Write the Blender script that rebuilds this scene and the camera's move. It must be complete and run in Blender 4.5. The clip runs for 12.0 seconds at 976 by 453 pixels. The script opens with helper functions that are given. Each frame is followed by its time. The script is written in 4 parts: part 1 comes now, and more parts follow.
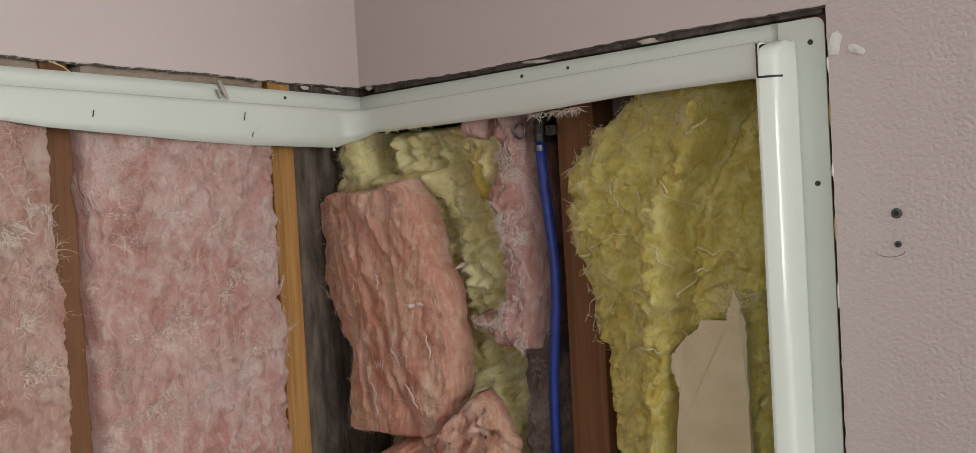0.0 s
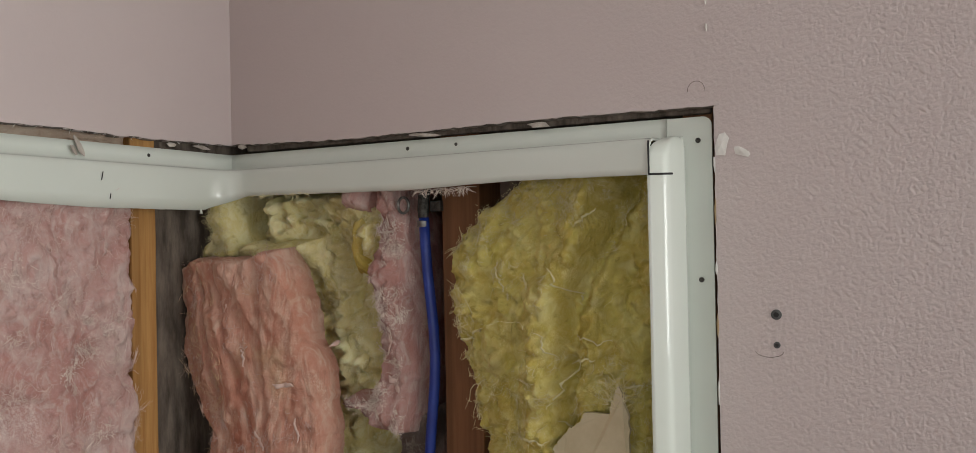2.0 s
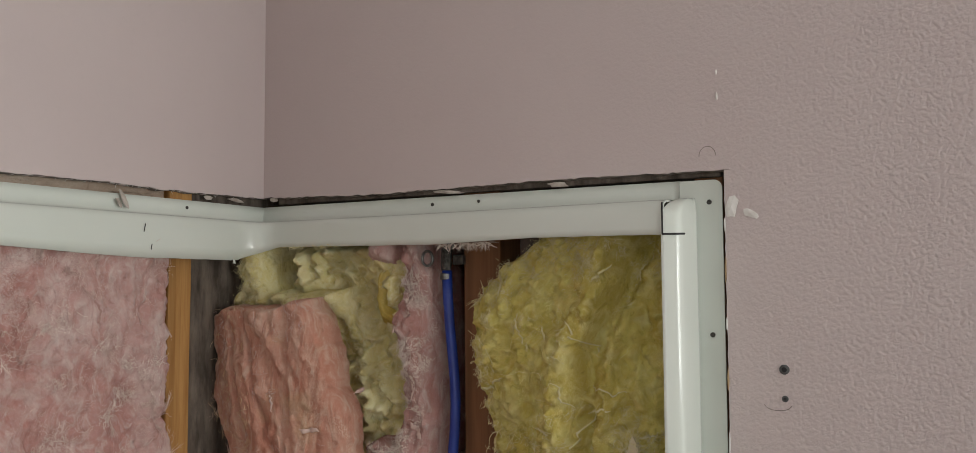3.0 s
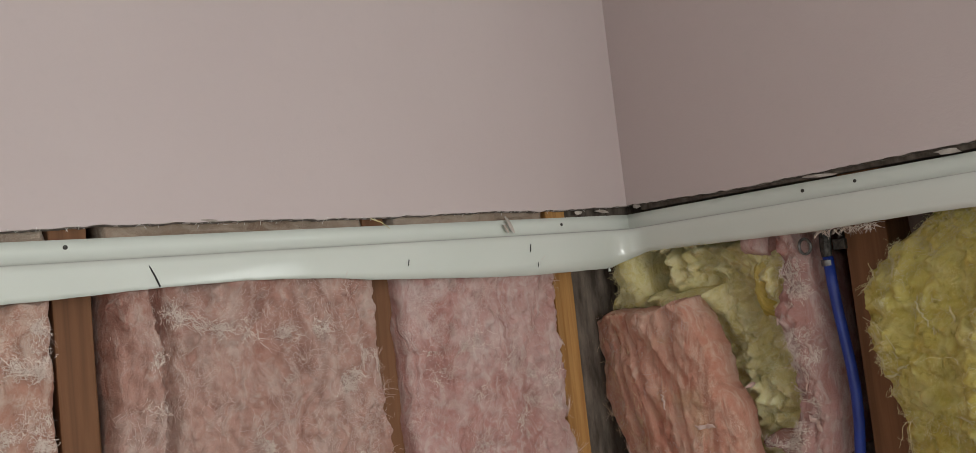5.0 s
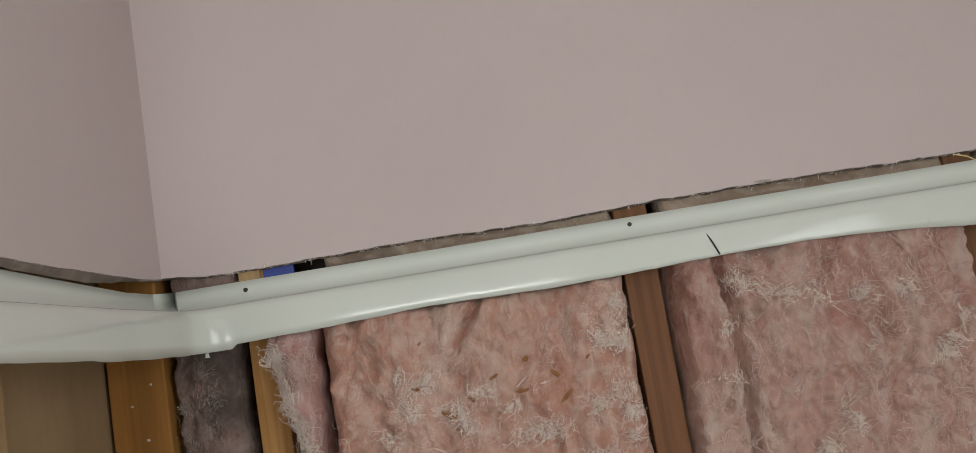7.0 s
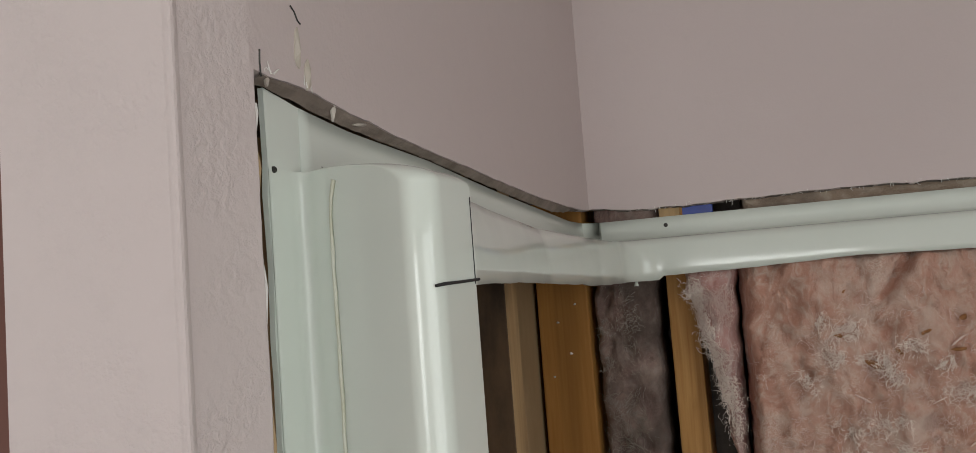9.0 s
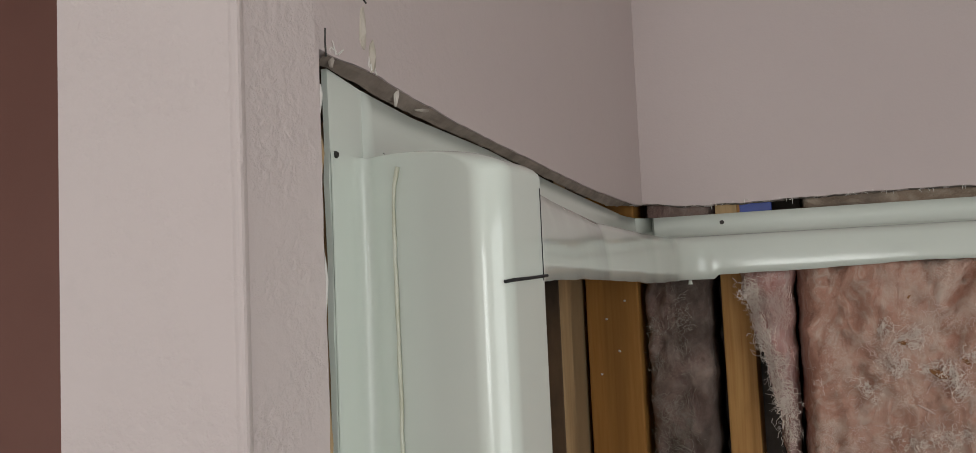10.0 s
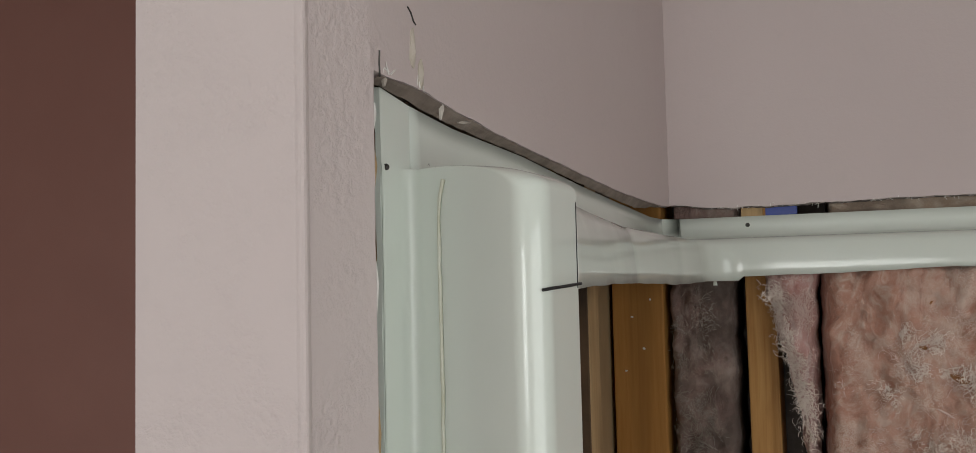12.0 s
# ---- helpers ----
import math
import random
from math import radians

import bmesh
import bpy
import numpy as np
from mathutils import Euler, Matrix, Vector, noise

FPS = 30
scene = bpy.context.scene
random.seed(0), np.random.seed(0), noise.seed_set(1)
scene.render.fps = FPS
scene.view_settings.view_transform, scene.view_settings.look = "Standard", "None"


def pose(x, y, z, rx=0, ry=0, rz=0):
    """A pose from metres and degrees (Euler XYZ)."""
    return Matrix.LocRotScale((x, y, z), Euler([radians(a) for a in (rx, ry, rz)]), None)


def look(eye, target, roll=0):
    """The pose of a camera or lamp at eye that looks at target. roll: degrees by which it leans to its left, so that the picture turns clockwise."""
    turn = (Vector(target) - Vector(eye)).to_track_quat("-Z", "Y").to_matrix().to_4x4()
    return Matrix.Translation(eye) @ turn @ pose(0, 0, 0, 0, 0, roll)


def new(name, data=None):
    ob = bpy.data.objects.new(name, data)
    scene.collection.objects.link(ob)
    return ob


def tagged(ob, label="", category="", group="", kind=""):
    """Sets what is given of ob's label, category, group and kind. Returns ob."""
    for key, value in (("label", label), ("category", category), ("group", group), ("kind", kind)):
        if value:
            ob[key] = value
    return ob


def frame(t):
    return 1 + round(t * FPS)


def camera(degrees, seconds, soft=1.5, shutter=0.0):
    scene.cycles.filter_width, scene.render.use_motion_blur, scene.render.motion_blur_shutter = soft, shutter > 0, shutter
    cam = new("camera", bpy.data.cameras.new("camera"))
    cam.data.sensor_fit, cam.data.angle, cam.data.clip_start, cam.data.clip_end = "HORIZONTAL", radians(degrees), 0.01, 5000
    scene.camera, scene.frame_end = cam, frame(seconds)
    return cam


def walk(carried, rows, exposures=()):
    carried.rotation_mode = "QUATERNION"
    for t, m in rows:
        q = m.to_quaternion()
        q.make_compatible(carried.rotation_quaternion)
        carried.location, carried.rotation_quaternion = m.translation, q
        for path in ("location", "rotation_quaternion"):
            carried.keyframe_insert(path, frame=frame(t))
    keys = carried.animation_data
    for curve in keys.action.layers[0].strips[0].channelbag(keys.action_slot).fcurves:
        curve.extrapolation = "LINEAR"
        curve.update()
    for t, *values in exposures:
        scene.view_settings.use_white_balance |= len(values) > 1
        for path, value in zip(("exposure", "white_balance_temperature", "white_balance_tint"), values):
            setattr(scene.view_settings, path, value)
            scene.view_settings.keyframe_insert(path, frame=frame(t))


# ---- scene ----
cam = camera(60.0, 12.0, soft=0.65)
PATH = [
    (0, (0.453, -1.106, 1.794), (2.029, 0.123, 1.741), -3.3),
    (0.5, (0.454, -1.134, 1.827), (2.087, 0.02, 1.854), -3.2),
    (1, (0.479, -1.091, 1.84), (2.191, -0.057, 1.852), -1.6),
    (1.5, (0.472, -1.064, 1.853), (2.195, -0.047, 1.863), -1.5),
    (2, (0.476, -1.059, 1.858), (2.232, -0.101, 1.876), -1.1),
    (2.5, (0.442, -1.061, 1.871), (2.223, -0.153, 1.926), -0.5),
    (2.7, (0.432, -1.079, 1.868), (2.209, -0.165, 1.959), -0.4),
    (4.3, (0.347, -1.051, 1.878), (1.818, 0.297, 2.01), -3.0),
    (4.5, (0.341, -1.048, 1.881), (1.801, 0.313, 2.007), -3.6),
    (5, (0.35, -1.058, 1.89), (1.59, 0.504, 2.038), -6.2),
    (5.5, (0.395, -1.04, 1.906), (1.331, 0.719, 2.082), -8.0),
    (6, (0.426, -1.033, 1.925), (1.077, 0.854, 2.057), -8.7),
    (6.5, (0.413, -1.025, 1.926), (0.777, 0.937, 2.064), -9.4),
    (7, (0.391, -1.02, 1.89), (0.41, 0.964, 2.135), -9.5),
    (7.3, (0.36, -1.033, 1.896), (0.179, 0.944, 2.134), -9.0),
    (7.5, (0.338, -1.039, 1.919), (0.046, 0.93, 2.116), -8.5),
    (7.7, (0.312, -1.045, 1.921), (-0.053, 0.912, 2.116), -7.8),
    (9.3, (0.213, -1.105, 1.924), (-0.418, 0.787, 2.065), -4.3),
    (9.5, (0.215, -1.1, 1.926), (-0.414, 0.793, 2.066), -4.6),
    (10, (0.196, -1.086, 1.926), (-0.508, 0.781, 2.059), -2.5),
    (10.5, (0.197, -1.079, 1.922), (-0.568, 0.764, 2.042), -1.2),
    (11, (0.202, -1.083, 1.936), (-0.536, 0.773, 2.047), -0.8),
    (11.5, (0.201, -1.098, 1.935), (-0.529, 0.761, 2.048), -1.6),
    (12, (0.2, -1.116, 1.934), (-0.559, 0.732, 2.046), -1.3),
]
walk(cam, [(t, look(eye, target, roll)) for t, eye, target, roll in PATH],
     [(0, 0.0), (2.7, -0.15), (4.3, -0.18), (7.0, -0.31), (9.3, -0.62), (12, -0.66)])


# ---- world and light ----
world = bpy.data.worlds.new("sky")
scene.world = world
world.use_nodes = True
sky = world.node_tree.nodes.new("ShaderNodeTexSky")
sky.sky_type, sky.sun_disc, sky.sun_elevation, sky.sun_rotation = "NISHITA", False, radians(40), radians(200)
world.node_tree.links.new(sky.outputs[0], world.node_tree.nodes["Background"].inputs[0])
world.node_tree.nodes["Background"].inputs[1].default_value = 0.08
YS, XW, H = -6.2, -2.0, 2.7            # south wall, west wall, ceiling
WIN_E = (-2.75, -1.22, 1.15, 2.35)      # window in the east wall: y0, y1, z0, z1
WIN_W = (-2.45, -1.15, 1.05, 2.35)      # unseen window, added in the west wall to light the east wall
WIN_S = (-0.8, 1.2, 0.95, 2.4)          # window in the south wall: x0, x1, z0, z1


def window_light(name, place, size, target, watts):
    lamp = bpy.data.lights.new(name, "AREA")
    lamp.shape, lamp.size, lamp.size_y, lamp.energy = "RECTANGLE", size[0] - 0.04, size[1] - 0.04, watts
    lamp.color = (0.97, 1.0, 0.985)
    new(name, lamp).matrix_world = look(place, [p + d for p, d in zip(place, target)])


window_light("east_daylight", (1.515, sum(WIN_E[:2]) / 2, sum(WIN_E[2:]) / 2), (WIN_E[1] - WIN_E[0], WIN_E[3] - WIN_E[2]), (-1, 0, 0), 27)
# the west lamp is an added fill; no source is known there
window_light("west_fill_light", (XW + 0.005, sum(WIN_W[:2]) / 2, sum(WIN_W[2:]) / 2), (WIN_W[1] - WIN_W[0], WIN_W[3] - WIN_W[2]), (1, 0, 0), 21)
window_light("south_daylight", (sum(WIN_S[:2]) / 2, YS + 0.005, sum(WIN_S[2:]) / 2), (WIN_S[1] - WIN_S[0], WIN_S[3] - WIN_S[2]), (0, 1, 0), 92)


# ---- materials ----
def material(name, rough=0.8, metal=0.0, spec=0.5):
    m = bpy.data.materials.new(name)
    m.use_nodes = True
    b = m.node_tree.nodes["Principled BSDF"]
    b.inputs["Roughness"].default_value, b.inputs["Metallic"].default_value = rough, metal
    b.inputs["Specular IOR Level"].default_value = spec
    return m, m.node_tree, b


def node(tree, kind, **values):
    n = tree.nodes.new(kind)
    for k, v in values.items():
        n.inputs[k.replace("_", " ")].default_value = v
    return n


def coords(tree, scale=(1, 1, 1)):
    c = tree.nodes.new("ShaderNodeTexCoord")
    mp = node(tree, "ShaderNodeMapping", Scale=scale)
    tree.links.new(c.outputs["Object"], mp.inputs[0])
    return mp.outputs[0]


def noise_fac(tree, vec, scale, detail=4, rough=0.55, distort=0.0):
    n = node(tree, "ShaderNodeTexNoise", Scale=scale, Detail=detail, Roughness=rough, Distortion=distort)
    tree.links.new(vec, n.inputs["Vector"])
    return n.outputs[0]


def ramp(tree, fac, stops):
    r = tree.nodes.new("ShaderNodeValToRGB")
    e = r.color_ramp.elements
    while len(e) < len(stops):
        e.new(0.5)
    for el, (p, c) in zip(e, stops):
        el.position = p
        el.color = (*c, 1) if len(c) == 3 else c
    tree.links.new(fac, r.inputs[0])
    return r.outputs[0]


def mix(tree, fac, a, b):
    n = tree.nodes.new("ShaderNodeMix")
    n.data_type = "RGBA"
    for sock, v in ((n.inputs[0], fac), (n.inputs[6], a), (n.inputs[7], b)):
        if isinstance(v, (tuple, float, int)):
            sock.default_value = (*v, 1) if isinstance(v, tuple) else v
        else:
            tree.links.new(v, sock)
    return n.outputs[2]


def bump(tree, height, strength, distance, before=None):
    n = node(tree, "ShaderNodeBump", Distance=distance)
    if isinstance(strength, (float, int)):
        n.inputs["Strength"].default_value = strength
    else:
        tree.links.new(strength, n.inputs["Strength"])
    tree.links.new(height, n.inputs["Height"])
    if before:
        tree.links.new(before, n.inputs["Normal"])
    return n.outputs[0]


BW0, BW1 = (0, 0, 0), (1, 1, 1)


def paint_material(name, c1, c2, texture, patchy=False):
    """Wall paint; texture: 0 smooth, 1 knockdown relief that fades in towards the room."""
    m, t, b = material(name, 0.62, spec=0.35)
    v = coords(t)
    col = mix(t, ramp(t, noise_fac(t, v, 2.2, 5), [(0.35, BW0), (0.7, BW1)]), c1, c2)
    col = mix(t, ramp(t, noise_fac(t, v, 60, 3), [(0.55, BW0), (0.8, (0.35, 0.35, 0.35))]), col, tuple(0.9 * x for x in c2))
    t.links.new(col, b.inputs["Base Color"])
    fine = bump(t, noise_fac(t, v, 420, 3), 0.12, 0.001)
    knock = ramp(t, noise_fac(t, v, 190, 4, 0.55, 0.15), [(0.38, BW0), (0.56, (0.7, 0.7, 0.7)), (0.75, BW1)])
    if texture:
        sep = t.nodes.new("ShaderNodeSeparateXYZ")
        t.links.new(v, sep.inputs[0])
        fade = node(t, "ShaderNodeMapRange", **{"From_Min": -0.62, "From_Max": -1.02, "To_Min": 0.05, "To_Max": texture})
        t.links.new(sep.outputs[1], fade.inputs[0])
        amount = fade.outputs[0]
        if patchy:
            amount = mix(t, ramp(t, noise_fac(t, v, 17, 3, 0.5, 0.4), [(0.46, BW0), (0.60, BW1)]), (0.06, 0.06, 0.06), amount)
        t.links.new(bump(t, knock, amount, 0.0026, fine), b.inputs["Normal"])
    else:
        t.links.new(bump(t, knock, 0.06, 0.001, fine), b.inputs["Normal"])
    return m


PINK1, PINK2 = (0.565, 0.480, 0.470), (0.595, 0.513, 0.500)
PAINT = paint_material("pink_wall_paint", PINK1, PINK2, 0)
PAINT_TEX = paint_material("pink_textured_paint", PINK1, PINK2, 0.5)
PAINT_WING = paint_material("pink_lightly_textured_paint", PINK1, PINK2, 0.6, True)
# side room wall: deep shade and a redder tone put into the base colour
SHADED_PAINT = paint_material("shaded_wall_paint", (0.185, 0.082, 0.064), (0.21, 0.097, 0.076), 0)
CEIL = paint_material("ceiling_paint", (0.78, 0.77, 0.75), (0.82, 0.81, 0.79), 0)


def simple(name, c1, c2, scale=30, rough=0.8, spec=0.4, stretch=(1, 1, 1), bumpy=0.3, dist=0.001, metal=0.0, lo=0.35, hi=0.65):
    m, t, b = material(name, rough, metal, spec)
    v = coords(t, stretch)
    f = noise_fac(t, v, scale, 6, 0.6)
    t.links.new(mix(t, ramp(t, f, [(lo, BW0), (hi, BW1)]), c1, c2), b.inputs["Base Color"])
    t.links.new(bump(t, noise_fac(t, v, scale * 5, 5), bumpy, dist), b.inputs["Normal"])
    return m


def gelcoat():
    m, t, b = material("white_gelcoat", 0.2, spec=0.5)
    v = coords(t)
    col = mix(t, ramp(t, noise_fac(t, v, 4, 4), [(0.35, BW0), (0.7, BW1)]), (0.655, 0.70, 0.64), (0.695, 0.735, 0.68))
    smudge = ramp(t, noise_fac(t, v, 28, 5, 0.6, 0.6), [(0.66, BW0), (0.85, (0.2, 0.2, 0.2))])
    t.links.new(mix(t, smudge, col, (0.53, 0.54, 0.47)), b.inputs["Base Color"])
    t.links.new(ramp(t, noise_fac(t, v, 14, 5), [(0.3, (0.07, 0.07, 0.07)), (0.75, (0.19, 0.19, 0.19))]), b.inputs["Roughness"])
    t.links.new(bump(t, noise_fac(t, v, 16, 2), 0.07, 0.002), b.inputs["Normal"])
    return m


def wood(name, dark, light, stain, amount=0.3, across="x"):
    m, t, b = material(name, 0.7, spec=0.3)
    v = coords(t, (1, 1, 0.06))
    grain = noise_fac(t, v, 130, 5, 0.6, 0.4)
    col = mix(t, ramp(t, grain, [(0.3, BW0), (0.7, BW1)]), dark, light)
    ring = noise_fac(t, coords(t, (1, 1, 0.03)), 28, 2, 0.5, 1.0)
    col = mix(t, ramp(t, ring, [(0.5, BW0), (0.62, (0.5, 0.5, 0.5)), (0.7, BW0)]), col, tuple(0.6 * c for c in dark))
    blot = ramp(t, noise_fac(t, coords(t, (1, 1, 0.3)), 16, 4), [(1 - amount - 0.12, BW0), (1 - amount + 0.1, (0.8, 0.8, 0.8))])
    t.links.new(mix(t, blot, col, stain), b.inputs["Base Color"])
    t.links.new(bump(t, grain, 0.18, 0.0006), b.inputs["Normal"])
    return m


def fibre(name, deep, mid, pale, dirt, dirty=0.3, stretch=(1, 1, 0.55)):
    """Glass wool: soft drifts of colour, pale matted veils, shade painted in hollows, grey dirt, fibrous relief."""
    m, t, b = material(name, 1.0, spec=0.05)
    v = coords(t, stretch)
    big = noise_fac(t, v, 6, 4, 0.55, 0.8)
    col = mix(t, ramp(t, big, [(0.36, BW0), (0.62, BW1)]), deep, mid)
    drift = noise_fac(t, v, 13, 6, 0.62, 1.6)
    col = mix(t, ramp(t, drift, [(0.49, BW0), (0.70, (0.7, 0.7, 0.7))]), col, pale)
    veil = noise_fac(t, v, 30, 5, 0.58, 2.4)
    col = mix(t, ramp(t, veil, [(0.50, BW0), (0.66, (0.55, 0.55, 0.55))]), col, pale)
    # low spots of the veil relief get their shade in the colour
    pit_shade = ramp(t, veil, [(0.30, (0.6, 0.6, 0.6)), (0.42, BW0)])
    col = mix(t, pit_shade, col, tuple(0.72 * c for c in deep))
    mat_patch = ramp(t, noise_fac(t, v, 17, 5, 0.6, 0.8), [(0.53, BW0), (0.64, BW1)])
    strings = mix(t, mat_patch, (0.0, 0.0, 0.0), ramp(t, noise_fac(t, coords(t), 120, 6, 0.75, 4.0), [(0.47, BW0), (0.56, (0.8, 0.8, 0.8))]))
    col = mix(t, strings, col, tuple(min(0.85, 1.08 * c) for c in pale))
    thread = noise_fac(t, coords(t), 230, 5, 0.7, 2.5)
    col = mix(t, ramp(t, thread, [(0.50, BW0), (0.66, (0.34, 0.34, 0.34))]), col, pale)
    grime = ramp(t, noise_fac(t, coords(t), 6.5, 6, 0.62, 0.3), [(0.70 - dirty * 0.6, BW0), (0.86 - dirty * 0.6, (0.75, 0.75, 0.75))])
    t.links.new(mix(t, grime, col, dirt), b.inputs["Base Color"])
    b.inputs["Subsurface Weight"].default_value = 0.1
    b.inputs["Subsurface Radius"].default_value = (1.0, 0.6, 0.5)
    b.inputs["Subsurface Scale"].default_value = 0.006
    crust = noise_fac(t, coords(t), 95, 6, 0.72, 1.2)
    n1 = bump(t, veil, 0.7, 0.008)
    n2 = bump(t, crust, 0.5, 0.003, n1)
    t.links.new(bump(t, thread, 0.6, 0.0016, n2), b.inputs["Normal"])
    return m


GEL = gelcoat()
GEL_EDGE = simple("raw_fibreglass_edge", (0.42, 0.36, 0.24), (0.6, 0.55, 0.42), 120, 0.9)
CAULK = simple("yellowed_caulk", (0.50, 0.50, 0.39), (0.60, 0.61, 0.53), 60, 0.5)
INK_DARK = simple("black_ink_and_slit_dark", (0.012, 0.012, 0.014), (0.03, 0.03, 0.03), 60, 0.6)
GYPSUM = simple("cut_gypsum_edge", (0.13, 0.105, 0.09), (0.27, 0.23, 0.20), 70, 0.95)
TAUPE = simple("dusty_gypsum_edge", (0.17, 0.135, 0.112), (0.27, 0.222, 0.19), 45, 0.95, bumpy=0.5)
PAPER = simple("torn_drywall_paper", (0.66, 0.63, 0.59), (0.80, 0.78, 0.75), 50, 0.9)
OLDPAPER = simple("dusty_torn_paper", (0.34, 0.29, 0.25), (0.56, 0.51, 0.46), 50, 0.9)
KRAFT = simple("tan_drywall_back_paper", (0.34, 0.235, 0.125), (0.42, 0.30, 0.17), 14, 0.85, stretch=(1, 1, 0.4), bumpy=0.1)
DARK = simple("dark_sheathing", (0.035, 0.028, 0.024), (0.085, 0.068, 0.058), 25, 0.95)
DARKBOARD = simple("dirty_dark_fibreboard", (0.06, 0.047, 0.037), (0.19, 0.155, 0.125), 45, 0.98, stretch=(1, 1, 0.25), bumpy=0.9, dist=0.003)
PINE = wood("yellow_pine", (0.36, 0.17, 0.05), (0.52, 0.29, 0.10), (0.17, 0.07, 0.02), 0.22)
CEDAR = wood("brown_stud_wood", (0.165, 0.074, 0.033), (0.215, 0.10, 0.046), (0.11, 0.046, 0.02), 0.3)
GOLD = wood("gold_stud_wood", (0.34, 0.155, 0.035), (0.43, 0.21, 0.055), (0.22, 0.09, 0.02), 0.25)
PALEWOOD = wood("pale_old_stud_wood", (0.36, 0.235, 0.115), (0.48, 0.33, 0.17), (0.06, 0.04, 0.025), 0.3)
STAIN = simple("black_stained_wood", (0.025, 0.018, 0.013), (0.13, 0.08, 0.045), 18, 0.9, stretch=(1, 1, 0.4))
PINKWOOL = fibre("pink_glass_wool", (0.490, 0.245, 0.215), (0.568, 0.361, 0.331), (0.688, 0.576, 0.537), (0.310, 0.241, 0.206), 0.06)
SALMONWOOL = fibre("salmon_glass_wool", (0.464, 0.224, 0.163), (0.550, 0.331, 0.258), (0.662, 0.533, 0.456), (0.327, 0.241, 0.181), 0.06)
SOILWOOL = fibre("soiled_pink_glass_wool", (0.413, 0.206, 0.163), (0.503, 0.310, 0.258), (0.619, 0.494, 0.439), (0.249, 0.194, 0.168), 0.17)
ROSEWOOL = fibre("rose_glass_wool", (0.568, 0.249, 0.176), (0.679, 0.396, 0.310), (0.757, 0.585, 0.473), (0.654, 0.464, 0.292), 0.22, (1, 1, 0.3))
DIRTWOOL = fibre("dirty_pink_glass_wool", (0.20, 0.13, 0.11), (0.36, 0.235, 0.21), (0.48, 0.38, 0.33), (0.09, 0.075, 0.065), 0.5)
GAPWOOL = fibre("brown_grey_glass_wool", (0.24, 0.165, 0.12), (0.40, 0.305, 0.235), (0.56, 0.47, 0.38), (0.15, 0.115, 0.095), 0.3, (0.4, 1, 1))
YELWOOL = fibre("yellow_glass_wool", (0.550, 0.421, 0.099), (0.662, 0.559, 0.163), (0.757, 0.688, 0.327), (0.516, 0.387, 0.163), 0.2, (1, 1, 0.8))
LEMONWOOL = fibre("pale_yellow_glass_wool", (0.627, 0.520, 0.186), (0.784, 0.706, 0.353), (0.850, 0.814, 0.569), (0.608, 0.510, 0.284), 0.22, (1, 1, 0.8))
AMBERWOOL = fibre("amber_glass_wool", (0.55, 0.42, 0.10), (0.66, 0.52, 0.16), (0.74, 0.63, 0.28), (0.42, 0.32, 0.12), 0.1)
PALEFIB = simple("pale_loose_fibres", (0.82, 0.71, 0.64), (0.89, 0.80, 0.73), 40, 1.0, 0.1)
PINKFIB = simple("pink_white_loose_fibres", (0.675, 0.495, 0.441), (0.738, 0.594, 0.540), 40, 1.0, 0.1)
STRAWPINK = simple("tan_pink_loose_fibres", (0.702, 0.504, 0.324), (0.774, 0.612, 0.432), 40, 1.0, 0.1)
YELFIB = simple("straw_loose_fibres", (0.666, 0.585, 0.297), (0.756, 0.693, 0.450), 40, 1.0, 0.1)
GREYFIB = simple("grey_loose_fibres", (0.30, 0.26, 0.22), (0.46, 0.41, 0.36), 40, 1.0, 0.1)
BLUE = simple("blue_pipe_plastic", (0.012, 0.035, 0.24), (0.02, 0.055, 0.33), 30, 0.42, 0.5, bumpy=0.05)
STEEL = simple("dull_grey_steel", (0.13, 0.13, 0.125), (0.24, 0.235, 0.23), 90, 0.45, metal=0.9)
RUST = simple("dark_screw_steel", (0.03, 0.028, 0.026), (0.10, 0.095, 0.085), 200, 0.5, metal=0.6)
CREAM = simple("cream_torn_board", (0.52, 0.44, 0.29), (0.60, 0.52, 0.36), 24, 0.95, bumpy=0.4)
OSB = simple("reddish_strand_board", (0.22, 0.11, 0.07), (0.42, 0.27, 0.19), 60, 0.9, stretch=(1, 1, 0.6), bumpy=0.6, dist=0.002)
CHIP = simple("brown_wood_chip", (0.20, 0.085, 0.03), (0.36, 0.17, 0.07), 90, 0.8)
FLOORMAT = simple("brown_floor_vinyl", (0.11, 0.085, 0.065), (0.16, 0.13, 0.10), 9, 0.5)
ANCHOR = simple("grey_plastic_anchor", (0.05, 0.05, 0.05), (0.12, 0.12, 0.12), 90, 0.5)
WHITEWOOD = simple("white_window_paint", (0.7, 0.7, 0.68), (0.78, 0.78, 0.76), 20, 0.4)


# ---- mesh helpers ----
def mk(name, V, F, mat, parent=None, label="", smooth=False):
    """One mesh object from vertices and faces, at world places."""
    me = bpy.data.meshes.new(name)
    me.from_pydata([tuple(v) for v in V], [], F)
    if smooth:
        me.polygons.foreach_set("use_smooth", [True] * len(me.polygons))
    me.materials.append(mat)
    me.update()
    ob = new(name, me)
    if parent:
        ob.parent = parent
    return tagged(ob, label)


